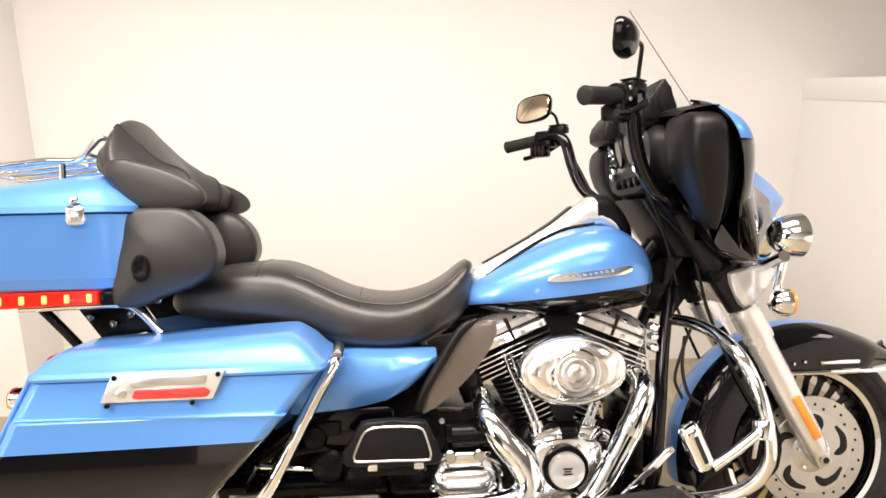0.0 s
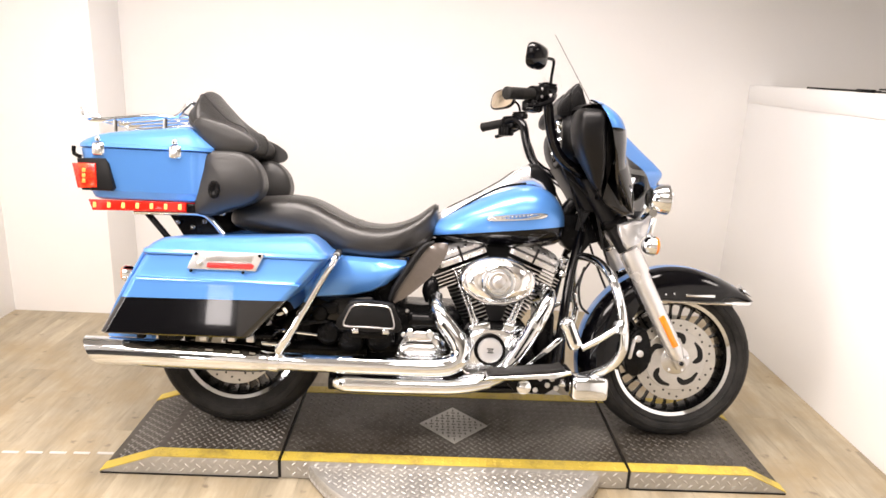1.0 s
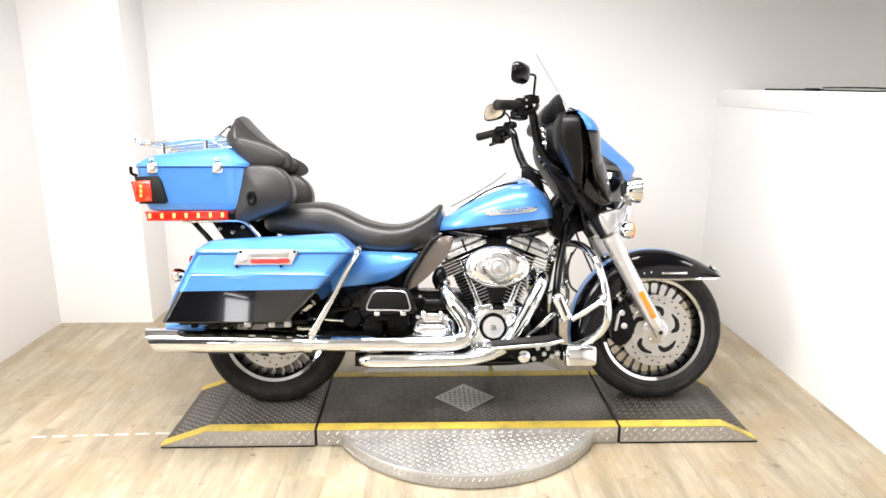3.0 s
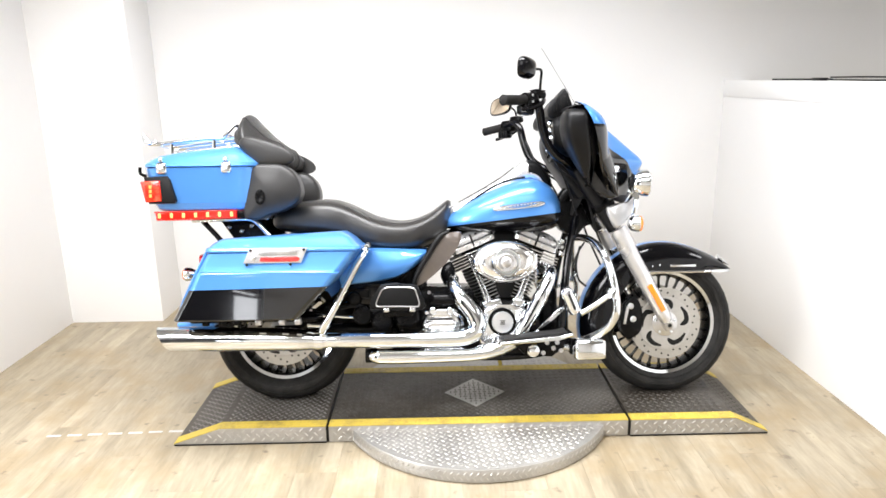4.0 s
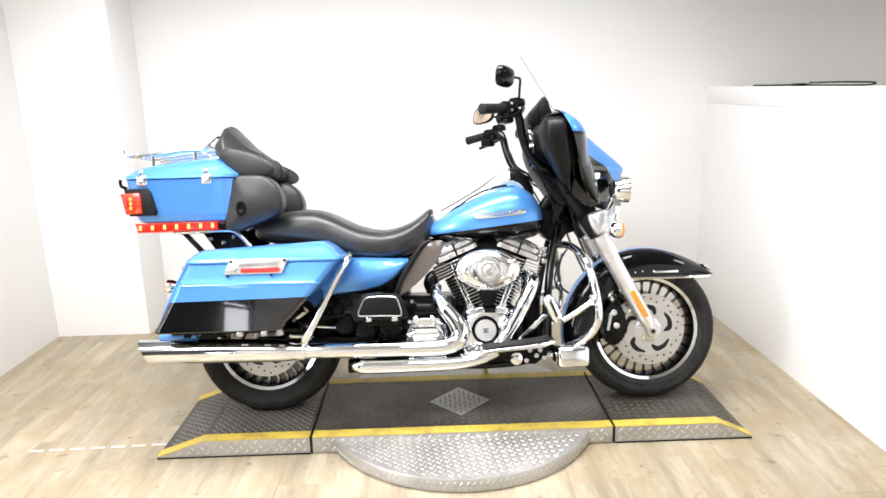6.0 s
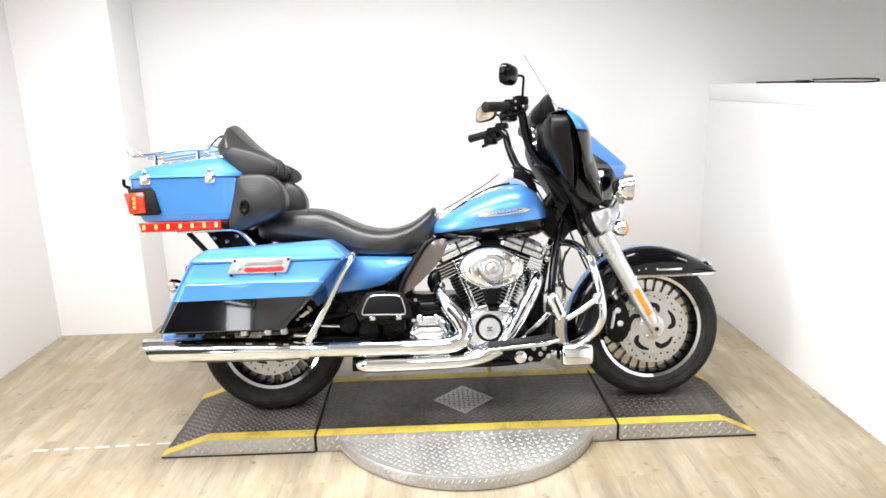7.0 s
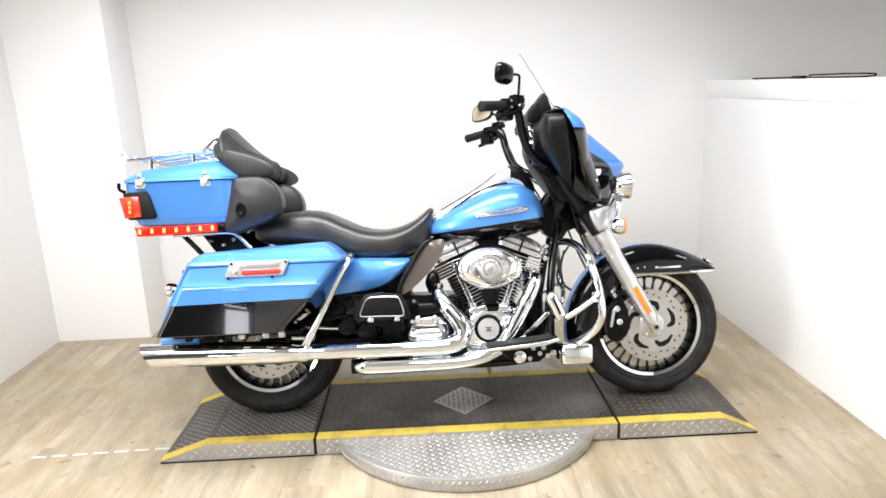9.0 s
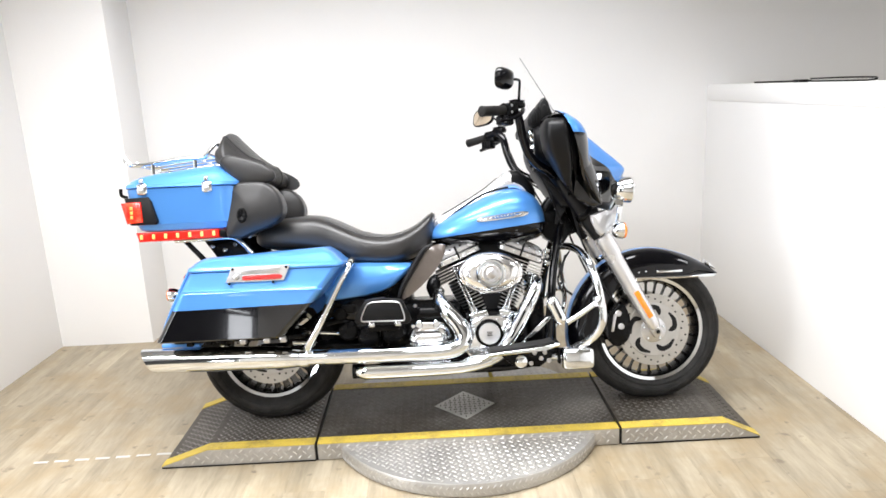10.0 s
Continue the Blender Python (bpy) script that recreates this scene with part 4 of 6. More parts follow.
    part("mirror_glass", loft_bm([[Vector((mx - 0.0085 - 0.0006 * d, my + s * wide * 0.0555 * y * (1 - 0.02 * d), mz + wide * 0.0345 * z * (1 - 0.02 * d))) for y, z in MIRROR_EDGE] for d in (0, 1)]), MIRROR, mir)
    part("mirror_stem", tube_bm(STEM[s], 0.005, 8, 4), BLACK, hb, "black mirror stem")
for s, y in ((-1, 0.20), (1, 0.2)):
    part("control_cable", tube_bm([(0.235, s * 0.325, 1.19), (0.268, s * 0.262, 1.13), (0.285, s * 0.235, 1.05), (0.36, s * 0.17, 0.93), (0.44, s * 0.09, 0.76)], 0.004, 6), CABLE, hb)
    part("brake_hose", tube_bm([(0.245, s * 0.315, 1.2), (0.278, s * 0.248, 1.1), (0.33, s * 0.19, 0.98), (0.46, s * 0.12, 0.86), (0.52, s * 0.10, 0.68), (0.60, s * 0.1, 0.5), (0.66, s * 0.1, 0.40)], 0.0045, 6), CABLE, hb)
part("handlebar_riser", box_bm(-0.03, 0.03, -0.06, 0.06, -0.05, 0.03, 0.01, m=pose(0.41, 0, 0.94, 0, -26, 0)), CHROME, hb)
for k in range(4):
    part("cable", tube_bm([(0.355 + 0.01 * k, -0.10 + 0.03 * k, 1.0), (0.39, -0.09 + 0.03 * k, 0.94), (0.43 + 0.012 * k, -0.07, 0.86), (0.42, -0.06, 0.76)], 0.006, 6), CABLE, hb)

# tank and its console
xs = (-0.135, -0.11, -0.06, 0.0, 0.07, 0.14, 0.2, 0.26, 0.305, 0.34, 0.362, 0.372)
zt = (0.735, 0.762, 0.798, 0.835, 0.872, 0.902, 0.918, 0.919, 0.904, 0.875, 0.835, 0.80)
zb = (0.722, 0.713, 0.702, 0.692, 0.684, 0.681, 0.683, 0.688, 0.694, 0.702, 0.72, 0.75)
hw = (0.03, 0.075, 0.112, 0.142, 0.168, 0.185, 0.192, 0.190, 0.180, 0.158, 0.12, 0.07)
fine_x = np.linspace(xs[0], xs[-1], 44)


def soft(x, table):
    """Smoothly read a table given along xs."""
    pts = curve_points([(a, 0, b) for a, b in zip(xs, table)], 10)
    return float(np.interp(x, [p.x for p in pts], [p.z for p in pts]))


bm = loft_bm([oval(x, soft(x, hw), soft(x, zb), soft(x, zt), 2.5, 56, q=3.4) for x in fine_x])
two_tone(bm, (0, 0, 0.7335), Vector((-0.112, 0, 1)).normalized())
tank = part("fuel_tank", bm, [BLUE, BLACK], bike, "teardrop fuel tank, metallic blue over gloss black", 60)
for s in (-1, 1):
    badge = [(0.075, 0.788), (0.082, 0.796), (0.10, 0.801), (0.15, 0.807), (0.24, 0.816), (0.278, 0.818), (0.288, 0.813), (0.285, 0.805), (0.265, 0.798), (0.18, 0.789), (0.10, 0.783), (0.08, 0.783)]
    bm = prism_bm(badge, s * 0.17, s * 0.199, 0.004, 3, smooth=2)
    for v in bm.verts:
        v.co.y -= s * 0.02 * ((v.co.x - 0.2) / 0.12) ** 2
    plaque = part("tank_badge", bm, POLISHED, tank, "long chrome tank badge")
    for k in range(9):
        bx = 0.118 + 0.0135 * k
        yb = s * (0.1995 - 0.02 * ((bx - 0.2) / 0.12) ** 2)
        part("badge_bar", box_bm(bx, bx + 0.008, yb - 0.0006, yb + 0.0002, 0.792 + 0.0017 * k, 0.798 + 0.0017 * k, 0.0002), POLISHED, plaque)
cx = (-0.10, -0.06, 0.0, 0.07, 0.13, 0.18, 0.215, 0.25, 0.285, 0.31, 0.325)
ct = (0.80, 0.823, 0.855, 0.893, 0.93, 0.968, 0.992, 0.998, 0.98, 0.95, 0.92)
cw = (0.022, 0.03, 0.036, 0.044, 0.054, 0.064, 0.070, 0.072, 0.066, 0.052, 0.03)
part("tank_console", loft_bm([oval(x, w, z - 0.085, z, 3.0, 32) for x, z, w in zip(cx, ct, cw)]), SILVER, tank, "polished tank console")
part("console_inlay", loft_bm([oval(x, w * 0.55, z - 0.02, z + 0.003, 3.0, 24) for x, z, w in list(zip(cx, ct, cw))[1:6]]), SATIN, tank)
part("console_pod", loft_bm([oval(x, w, zz - 0.08, zz, 2.8, 28) for x, w, zz in ((0.228, 0.045, 0.992), (0.238, 0.0735, 1.0), (0.27, 0.0745, 0.999), (0.295, 0.069, 0.980), (0.32, 0.058, 0.95), (0.342, 0.03, 0.92))]), PLASTIC, tank, "black console cover")
part("tank_strip", tube_bm([(-0.06, -0.058, 0.79), (0.03, -0.072, 0.852), (0.13, -0.085, 0.905), (0.22, -0.095, 0.923)], 0.0045, 8), SATIN, tank)
part("ignition_panel", prism_bm([(0.338, 0.985), (0.438, 0.83), (0.50, 0.83), (0.47, 0.95), (0.42, 0.99)], -0.10, 0.10, 0.012, 3), SHELL, bike, "black panel behind the tank")

# seat
sx = (-0.835, -0.815, -0.77, -0.70, -0.63, -0.575, -0.52, -0.46, -0.40, -0.34, -0.28, -0.22, -0.17, -0.13, -0.105, -0.092)
st = (0.775, 0.805, 0.83, 0.84, 0.845, 0.843, 0.825, 0.795, 0.768, 0.754, 0.752, 0.766, 0.790, 0.820, 0.836, 0.830)
sb = (0.735, 0.718, 0.706, 0.696, 0.688, 0.674, 0.655, 0.638, 0.626, 0.620, 0.622, 0.634, 0.655, 0.685, 0.72, 0.765)
sw_ = (0.10, 0.135, 0.16, 0.178, 0.185, 0.185, 0.184, 0.19, 0.196, 0.198, 0.19, 0.17, 0.14, 0.11, 0.085, 0.05)
seat_rings = []
for x in np.linspace(sx[0], sx[-1], 60):
    def rd(tab):
        p = curve_points([(a, 0, b) for a, b in zip(sx, tab)], 8)
        return float(np.interp(x, [q.x for q in p], [q.z for q in p]))
    seat_rings.append(oval(x, rd(sw_), rd(sb), rd(st), 3.0, 48, q=3.6))
seat = part("seat", loft_bm(seat_rings), SEATVINYL, bike, "stitched black two-person seat", 70)
for i in (17, 36):
    part("seam", tube_bm([Vector(v) * 1.0 + Vector((0, 0, 0.001)) for v in seat_rings[i][4:21]], 0.0018, 6, 1), SEATVINYL, seat)
for s in (-1, 1):
    pts = []
    for r in seat_rings[24:58]:
        k = 6 if s > 0 else 18
        pts.append(Vector(r[k]) + Vector((0, 0, 0.0005)))
    part("seam", tube_bm(pts, 0.002, 6, 1), SEATVINYL, seat)

# passenger backrest with wings, and armrest speaker pods
upper = []
for turn in np.linspace(-90, 90, 33):
    y = 0.255 * math.sin(radians(turn))
    e = abs(y) / 0.255
    w = max(0.03, (1 - e ** 9)) ** 0.5
    top = 1.215 - 0.092 * e ** 2.0 - 0.045 * e ** 6
    x_top = -0.93
    fwd = -0.80 + 0.075 * e ** 1.4
    low = 1.0 - 0.022 * e ** 2
    back = -0.955
    mid = (low + top) / 2
    ring = [(x_top - 0.022, top - 0.032), (x_top, top + 0.004), (x_top + 0.028, top - 0.022), ((x_top + fwd) / 2 + 0.01, top - 0.07 - 0.02 * e), (fwd - 0.015, mid - 0.01), (fwd, low + 0.045),
            (fwd - 0.015, low + 0.008), (fwd - 0.06, low), (-0.87, low + 0.025), (-0.91, low + 0.06), (back, low + 0.095), (back - 0.005, (low + 0.095 + top) / 2)]
    cxm, czm = sum(p[0] for p in ring) / 12, sum(p[1] for p in ring) / 12
    closed = [Vector((cxm + (x - cxm) * w, y, czm + (z - czm) * w)) for x, z in ring]
    pts = []
    for i in range(12):
        a, b, c, d = closed[i - 1], closed[i], closed[(i + 1) % 12], closed[(i + 2) % 12]
        for k in range(3):
            t = k / 3
            pts.append(0.5 * (2 * b + (c - a) * t + (2 * a - 5 * b + 4 * c - d) * t * t + (3 * b - a - 3 * c + d) * t ** 3))
    upper.append(pts)
BOLSTER = [(-0.922, 1.080), (-0.898, 1.100), (-0.855, 1.094), (-0.805, 1.080), (-0.755, 1.060), (-0.718, 1.034), (-0.710, 1.006), (-0.735, 0.988), (-0.79, 0.981), (-0.837, 0.984), (-0.876, 1.008), (-0.908, 1.048)]
back = part("backrest", loft_bm(upper), LEATHER, bike, "black padded wrap-around passenger backrest", 70)
for s in (-1, 1):
    edge = prism_bm(BOLSTER, 0, 1, 0, smooth=4)
    outline = [v.co for v in edge.verts if v.co.y < 0.5]
    rings = [[Vector((-0.80 + (p.x + 0.80) * q, s * (0.232 + d), 1.035 + (p.z - 1.035) * q)) for p in outline] for q, d in ((1.0, 0.0), (1.005, 0.010), (0.985, 0.018), (0.93, 0.024), (0.8, 0.029), (0.5, 0.032), (0.08, 0.033))]
    edge.free()
    part("side_bolster", loft_bm(rings), LEATHER, back, "black padded side of the backrest", 70)
for i in (10, 22):
    part("piping", tube_bm([v + Vector((0.001, 0, 0.001)) for v in upper[i][2:20]], 0.003, 6, 1), LEATHER, back)
for s in (-1, 1):
    rings = []
    for k in range(13):
        t = k / 12
        y = s * (0.155 + 0.135 * t)
        w = max(0.05, 1 - abs(2 * t - 1) ** 8) ** 0.5
        poly = [(-0.875, 0.985), (-0.80, 0.992), (-0.745, 0.985), (-0.70, 0.945), (-0.682, 0.89), (-0.695, 0.845), (-0.74, 0.815), (-0.80, 0.795), (-0.855, 0.775), (-0.905, 0.785), (-0.90, 0.86), (-0.885, 0.93)]
        cxm, czm = -0.80, 0.885
        cl = [Vector((cxm + (x - cxm) * w, y, czm + (z - czm) * w)) for x, z in poly]
        pts = []
        for i in range(12):
            a, b, c, d = cl[i - 1], cl[i], cl[(i + 1) % 12], cl[(i + 2) % 12]
            for j in range(3):
                u = j / 3
                pts.append(0.5 * (2 * b + (c - a) * u + (2 * a - 5 * b + 4 * c - d) * u * u + (3 * b - a - 3 * c + d) * u ** 3))
        rings.append(pts)
    arm = part("armrest_pod", loft_bm(rings), LEATHER, bike, "black padded armrest pod", 70)
    part("headset_socket", lathe_bm([(0.018, -0.002), (0.02, 0.004), (0.014, 0.006), (0.008, 0.002)], (-0.835, s * 0.2895, 0.862), (0, s, 0), 20, 1.5), SATIN, arm)
part("lumbar_pad", loft_bm([oval(-0.86, 0.15, 0.80, 0.99, 3, 32), oval(-0.80, 0.15, 0.80, 0.98, 3, 32), oval(-0.765, 0.13, 0.82, 0.96, 3, 32)]), LEATHER, bike, "black padded lumbar cushion")

# top case
tour = part("top_case", loft_bm([ring_xy(x0, x1, -h, h, z, r) for z, x0, x1, h, r in (
    (0.815, -1.225, -0.885, 0.262, 0.04), (0.822, -1.245, -0.872, 0.272, 0.045), (0.84, -1.255, -0.868, 0.278, 0.05), (0.842, -1.258, -0.865, 0.281, 0.05), (0.90, -1.27, -0.86, 0.292, 0.055), (0.978, -1.283, -0.852, 0.303, 0.06), (0.980, -1.28, -0.855, 0.30, 0.06))]), BLUE, bike, "blue top case with chrome latches and lit lamps")
flatten(tour)
lid_lean = 0.115
lid = part("lid", loft_bm([ring_xy(x0, x1, -h, h, z, r, ln) for z, x0, x1, h, r, ln in (
    (0.982, -1.283, -0.848, 0.304, 0.06, 0), (0.984, -1.287, -0.845, 0.308, 0.062, 0), (0.996, -1.286, -0.846, 0.307, 0.062, 0), (1.000, -1.282, -0.85, 0.302, 0.06, 0.0), (1.012, -1.272, -0.875, 0.288, 0.06, 0.03),
    (1.026, -1.25, -0.905, 0.265, 0.06, 0.08), (1.035, -1.225, -0.935, 0.235, 0.06, lid_lean), (1.040, -1.19, -0.96, 0.19, 0.06, lid_lean))]), BLUE, tour, "blue top case lid", 30)
for s in (-1, 1):
    for lx in (-0.958, -1.204):
        part("latch", box_bm(lx - 0.021, lx + 0.021, s * 0.302 - 0.012, s * 0.302 + 0.012, 0.955, 0.999, 0.0105, 3), CHROME, tour, "chrome latch")
        part("latch_catch", box_bm(lx - 0.009, lx + 0.009, s * 0.306 - 0.008, s * 0.306 + 0.006, 1.001, 1.016, 0.004, 2), CHROME, tour)
        part("latch_button", lathe_bm([(0.012, 0), (0.012, 0.006), (0.008, 0.009), (0.002, 0.009)], (lx, s * 0.313, 0.972), (0, s, 0), 16), ALU, tour)
    part("lamp_housing", prism_bm([(-1.275, 0.945), (-1.185, 0.948), (-1.172, 0.93), (-1.155, 0.853), (-1.165, 0.842), (-1.258, 0.842)], s * 0.262, s * 0.304, 0.005), PLASTIC, tour, "black side lamp surround")
    part("side_lamp", prism_bm([(-1.287, 0.928), (-1.212, 0.93), (-1.208, 0.852), (-1.268, 0.848)], s * 0.25, s * 0.312, 0.006), LAMPLENS, tour, "lit red side lamp")
    for gz in (0.872, 0.889, 0.906):
        part("lamp_facet", box_bm(-1.252, -1.241, s * 0.3105, s * 0.3128, gz - 0.0065, gz + 0.0065, 0.001), GLOW, tour)
    strip = part("light_strip", prism_bm([(-1.255, 0.813), (-0.935, 0.815), (-0.937, 0.785), (-1.24, 0.777)], s * 0.235, s * 0.268, 0.004), REDLIT, tour, "lit red light strip")
    for k in range(7):
        x = -1.232 + 0.0465 * k
        part("bulb", box_bm(x - 0.0055, x + 0.0055, s * 0.2695 - 0.003, s * 0.2695 + 0.003, 0.786 + 0.0006 * k, 0.805 + 0.0006 * k, 0.0029, 3), BULB, strip)
    part("strip_end", box_bm(-0.935, -0.905, s * 0.24, s * 0.262, 0.782, 0.812, 0.004), SATIN, tour)
part("light_strip", box_bm(-1.262, -1.235, -0.23, 0.23, 0.777, 0.812, 0.004), REDLIT, tour)
part("rear_lamp", box_bm(-1.295, -1.25, -0.25, -0.10, 0.85, 0.93, 0.008), REDLIT, tour, "lit red rear lamp")
part("rear_lamp", box_bm(-1.295, -1.25, 0.10, 0.25, 0.85, 0.93, 0.008), REDLIT, tour, "lit red rear lamp")
part("antenna_base", tube_bm([(-1.275, -0.27, 0.95), (-1.297, -0.275, 0.96), (-1.298, -0.275, 0.985)], 0.0065, 8, 2), SATIN, tour)

# luggage rack
rack = part("luggage_rack", tube_bm([(-1.30, -0.17, 1.078), (-1.318, -0.165, 1.10), (-1.33, -0.16, 1.115), (-1.325, -0.155, 1.09), (-1.28, -0.155, 1.078), (-1.10, -0.155, 1.098), (-1.02, -0.155, 1.10), (-0.985, -0.155, 1.13), (-0.965, -0.15, 1.15), (-0.95, -0.12, 1.145)], 0.0075, 10), CHROME, tour, "polished tubular luggage rack")
part("rail", tube_bm([(-1.30, 0.17, 1.078), (-1.318, 0.165, 1.10), (-1.33, 0.16, 1.115), (-1.325, 0.155, 1.09), (-1.28, 0.155, 1.078), (-1.10, 0.155, 1.098), (-1.02, 0.155, 1.10), (-0.985, 0.155, 1.13), (-0.965, 0.15, 1.15), (-0.95, 0.12, 1.145)], 0.0075, 10), CHROME, rack)
for y in (-0.08, 0.0, 0.08):
    part("rail", tube_bm([(-1.315, y, 1.10), (-1.28, y, 1.082), (-1.10, y, 1.10), (-0.97, y, 1.112)], 0.005, 8), CHROME, rack)
for x, z in ((-1.285, 1.078), (-1.06, 1.1), (-0.99, 1.112)):
    part("cross_rail", tube_bm([(x, -0.155, z), (x, 0.155, z)], 0.005, 8, smooth=False), CHROME, rack)
for x in (-1.22, -1.05):
    for s in (-1, 1):
        part("rack_post", tube_bm([(x, s * 0.155, 1.09), (x, s * 0.155, 1.04)], 0.007, 8, smooth=False), CHROME, rack)
rack.location.z += 0.008

# top case carrier
for s in (-1, 1):
    part("carrier_rail", tube_bm([(-1.12, s * 0.235, 0.765), (-0.95, s * 0.235, 0.768), (-0.89, s * 0.235, 0.765), (-0.86, s * 0.235, 0.745), (-0.82, s * 0.235, 0.70)], 0.0095, 10), CHROME, bike, "chrome carrier rail")
    part("carrier_strut", tube_bm([(-1.10, s * 0.2, 0.77), (-1.02, s * 0.2, 0.68), (-0.98, s * 0.2, 0.62)], 0.011, 8, 3), SATIN, bike)
    part("carrier_bracket", prism_bm([(-1.03, 0.765), (-0.88, 0.765), (-0.84, 0.70), (-0.97, 0.68)], s * 0.17, s * 0.18, 0.003), SATIN, bike)
part("carrier_plate", box_bm(-1.22, -0.88, -0.23, 0.23, 0.77, 0.79, 0.004), SATIN, bike)
for k, (x, z) in enumerate(((-0.99, 0.735), (-0.94, 0.72), (-0.90, 0.74), (-0.87, 0.785), (-0.84, 0.77))):
    screw(bike, (x, -0.19, z), r=0.009, name="carrier_bolt")

# the luggage set sits a little low on its carrier
for ob in bike.children:
    if ob.name.split(".")[0] in ("top_case", "backrest", "armrest_pod", "lumbar_pad"):
        ob.location = (0, -0.010, -0.012)
rack.location.z = 0.008

# side cases


def side_case(s):
    rows = [(0.392, -1.128, -0.672, 0.20, 0.450), (0.397, -1.132, -0.668, 0.20, 0.456), (0.45, -1.102, -0.618, 0.20, 0.457), (0.505, -1.072, -0.566, 0.20, 0.457), (0.55, -1.049, -0.527, 0.20, 0.457), (0.566, -1.041, -0.513, 0.20, 0.459),
            (0.575, -1.036, -0.506, 0.20, 0.455), (0.60, -1.024, -0.485, 0.20, 0.452), (0.640, -1.004, -0.452, 0.20, 0.446), (0.644, -1.002, -0.452, 0.2, 0.44)]
    bm = loft_bm([ring_xy(x0, x1, min(s * a, s * b), max(s * a, s * b), z, 0.028, n=5) for z, x0, x1, a, b in rows])
    two_tone(bm, (-0.8, 0, 0.511), Vector((-0.012, 0, 1)).normalized())
    case = part("side_case", bm, [BLUE, CASEBLACK], bike, "hard side case, blue above and gloss black below", 30)
    lidrows = [(0.644, -1.006, -0.440, 0.198, 0.452, 0.0), (0.650, -1.008, -0.436, 0.198, 0.455, 0.0), (0.659, -1.006, -0.438, 0.198, 0.452, 0.0), (0.664, -0.998, -0.452, 0.20, 0.440, 0.008), (0.675, -0.99, -0.474, 0.20, 0.424, 0.030), (0.686, -0.975, -0.502, 0.2, 0.402, 0.048), (0.691, -0.967, -0.512, 0.205, 0.388, 0.05), (0.693, -0.955, -0.524, 0.212, 0.372, 0.05), (0.694, -0.93, -0.55, 0.225, 0.345, 0.05)]
    flatten(case)
    part("case_lid", loft_bm([ring_xy(x0, x1, min(s * a, s * b), max(s * a, s * b), z, 0.03, ln, 5) for z, x0, x1, a, b, ln in lidrows]), BLUE, case, "blue side case lid", 28)
    plate = part("latch_plate", prism_bm([(-0.838, 0.657), (-0.627, 0.657), (-0.652, 0.603), (-0.862, 0.603)], s * 0.448, s * 0.464, 0.003), SILVER, case, "chrome latch plate")
    part("reflector", prism_bm([(-0.80, 0.618), (-0.795, 0.627), (-0.665, 0.627), (-0.655, 0.62), (-0.66, 0.610), (-0.67, 0.608), (-0.79, 0.608), (-0.80, 0.611)], s * 0.463, s * 0.468, 0.002), REFLECTOR, plate, "red reflector")
    part("latch_lock", lathe_bm([(0.009, 0), (0.009, 0.004), (0.004, 0.006)], (-0.822, s * 0.464, 0.622), (0, s, 0), 16), ALU, plate)
    part("latch_lever", prism_bm([(-0.80, 0.651), (-0.66, 0.651), (-0.664, 0.634), (-0.804, 0.634)], s * 0.463, s * 0.470, 0.003), ALU, plate)
    for x, z in ((-0.833, 0.651), (-0.64, 0.651), (-0.848, 0.598), (-0.69, 0.598)):
        screw(plate, (x, s * 0.4625, z), (0, s, 0), 0.005, mat=SATIN)
    part("rub_strip", prism_bm([(-1.02, 0.572), (-0.52, 0.560), (-0.515, 0.566), (-1.02, 0.578)], s * 0.445, s * 0.4605, 0.004), BLUE, case)
    # rear corner trim
    part("rear_edge", tube_bm([(-1.130, s * 0.405, 0.40), (-1.07, s * 0.44, 0.51), (-1.004, s * 0.432, 0.645)], 0.005, 8), BLUE, case)
    return case


for s in (-1, 1):
    side_case(s)
    part("case_guard", tube_bm([(-0.43, s * 0.22, 0.655), (-0.425, s * 0.30, 0.652), (-0.432, s * 0.345, 0.635), (-0.47, s * 0.362, 0.57), (-0.55, s * 0.365, 0.42), (-0.595, s * 0.352, 0.345), (-0.605, s * 0.31, 0.325), (-0.60, s * 0.22, 0.33)], 0.0145, 14), CHROME, bike, "chrome side case guard rail")
    part("guard_foot", tube_bm([(-0.66, s * 0.31, 0.352), (-0.60, s * 0.32, 0.352)], 0.012, 10, smooth=False), CHROME, bike)

# rear mudguard, tail lamp and indicators
rings = []
for k in range(25):
    a = radians(20 + 165 * k / 24)
    r = 0.352
    rings.append([Vector((RX - 0.02 + rr * math.cos(a), y, RZ + 0.01 + rr * math.sin(a))) for y, rr in ((-0.115, r - 0.09), (-0.112, r - 0.03), (-0.09, r - 0.006), (-0.04, r), (0.04, r), (0.09, r - 0.006), (0.112, r - 0.03), (0.115, r - 0.09))])
bm = loft_bm(rings, caps=False, closed=False)
bmesh.ops.solidify(bm, geom=list(bm.faces), thickness=0.003)
part("rear_mudguard", bm, BLUE, bike, "blue rear mudguard", 60)
part("tail_lamp", loft_bm([oval(-1.165 + 0.01 * k, 0.05 - 0.004 * k, 0.57 + 0.006 * k, 0.62 - 0.004 * k, 3, 24) for k in range(4)]), RED, bike, "red tail lamp")
part("tail_lamp_base", box_bm(-1.14, -1.10, -0.045, 0.045, 0.56, 0.61, 0.01), CHROME, bike)
part("indicator_bar", tube_bm([(-1.16, -0.15, 0.535), (-1.165, 0, 0.54), (-1.16, 0.15, 0.535)], 0.011, 10), CHROME, bike)
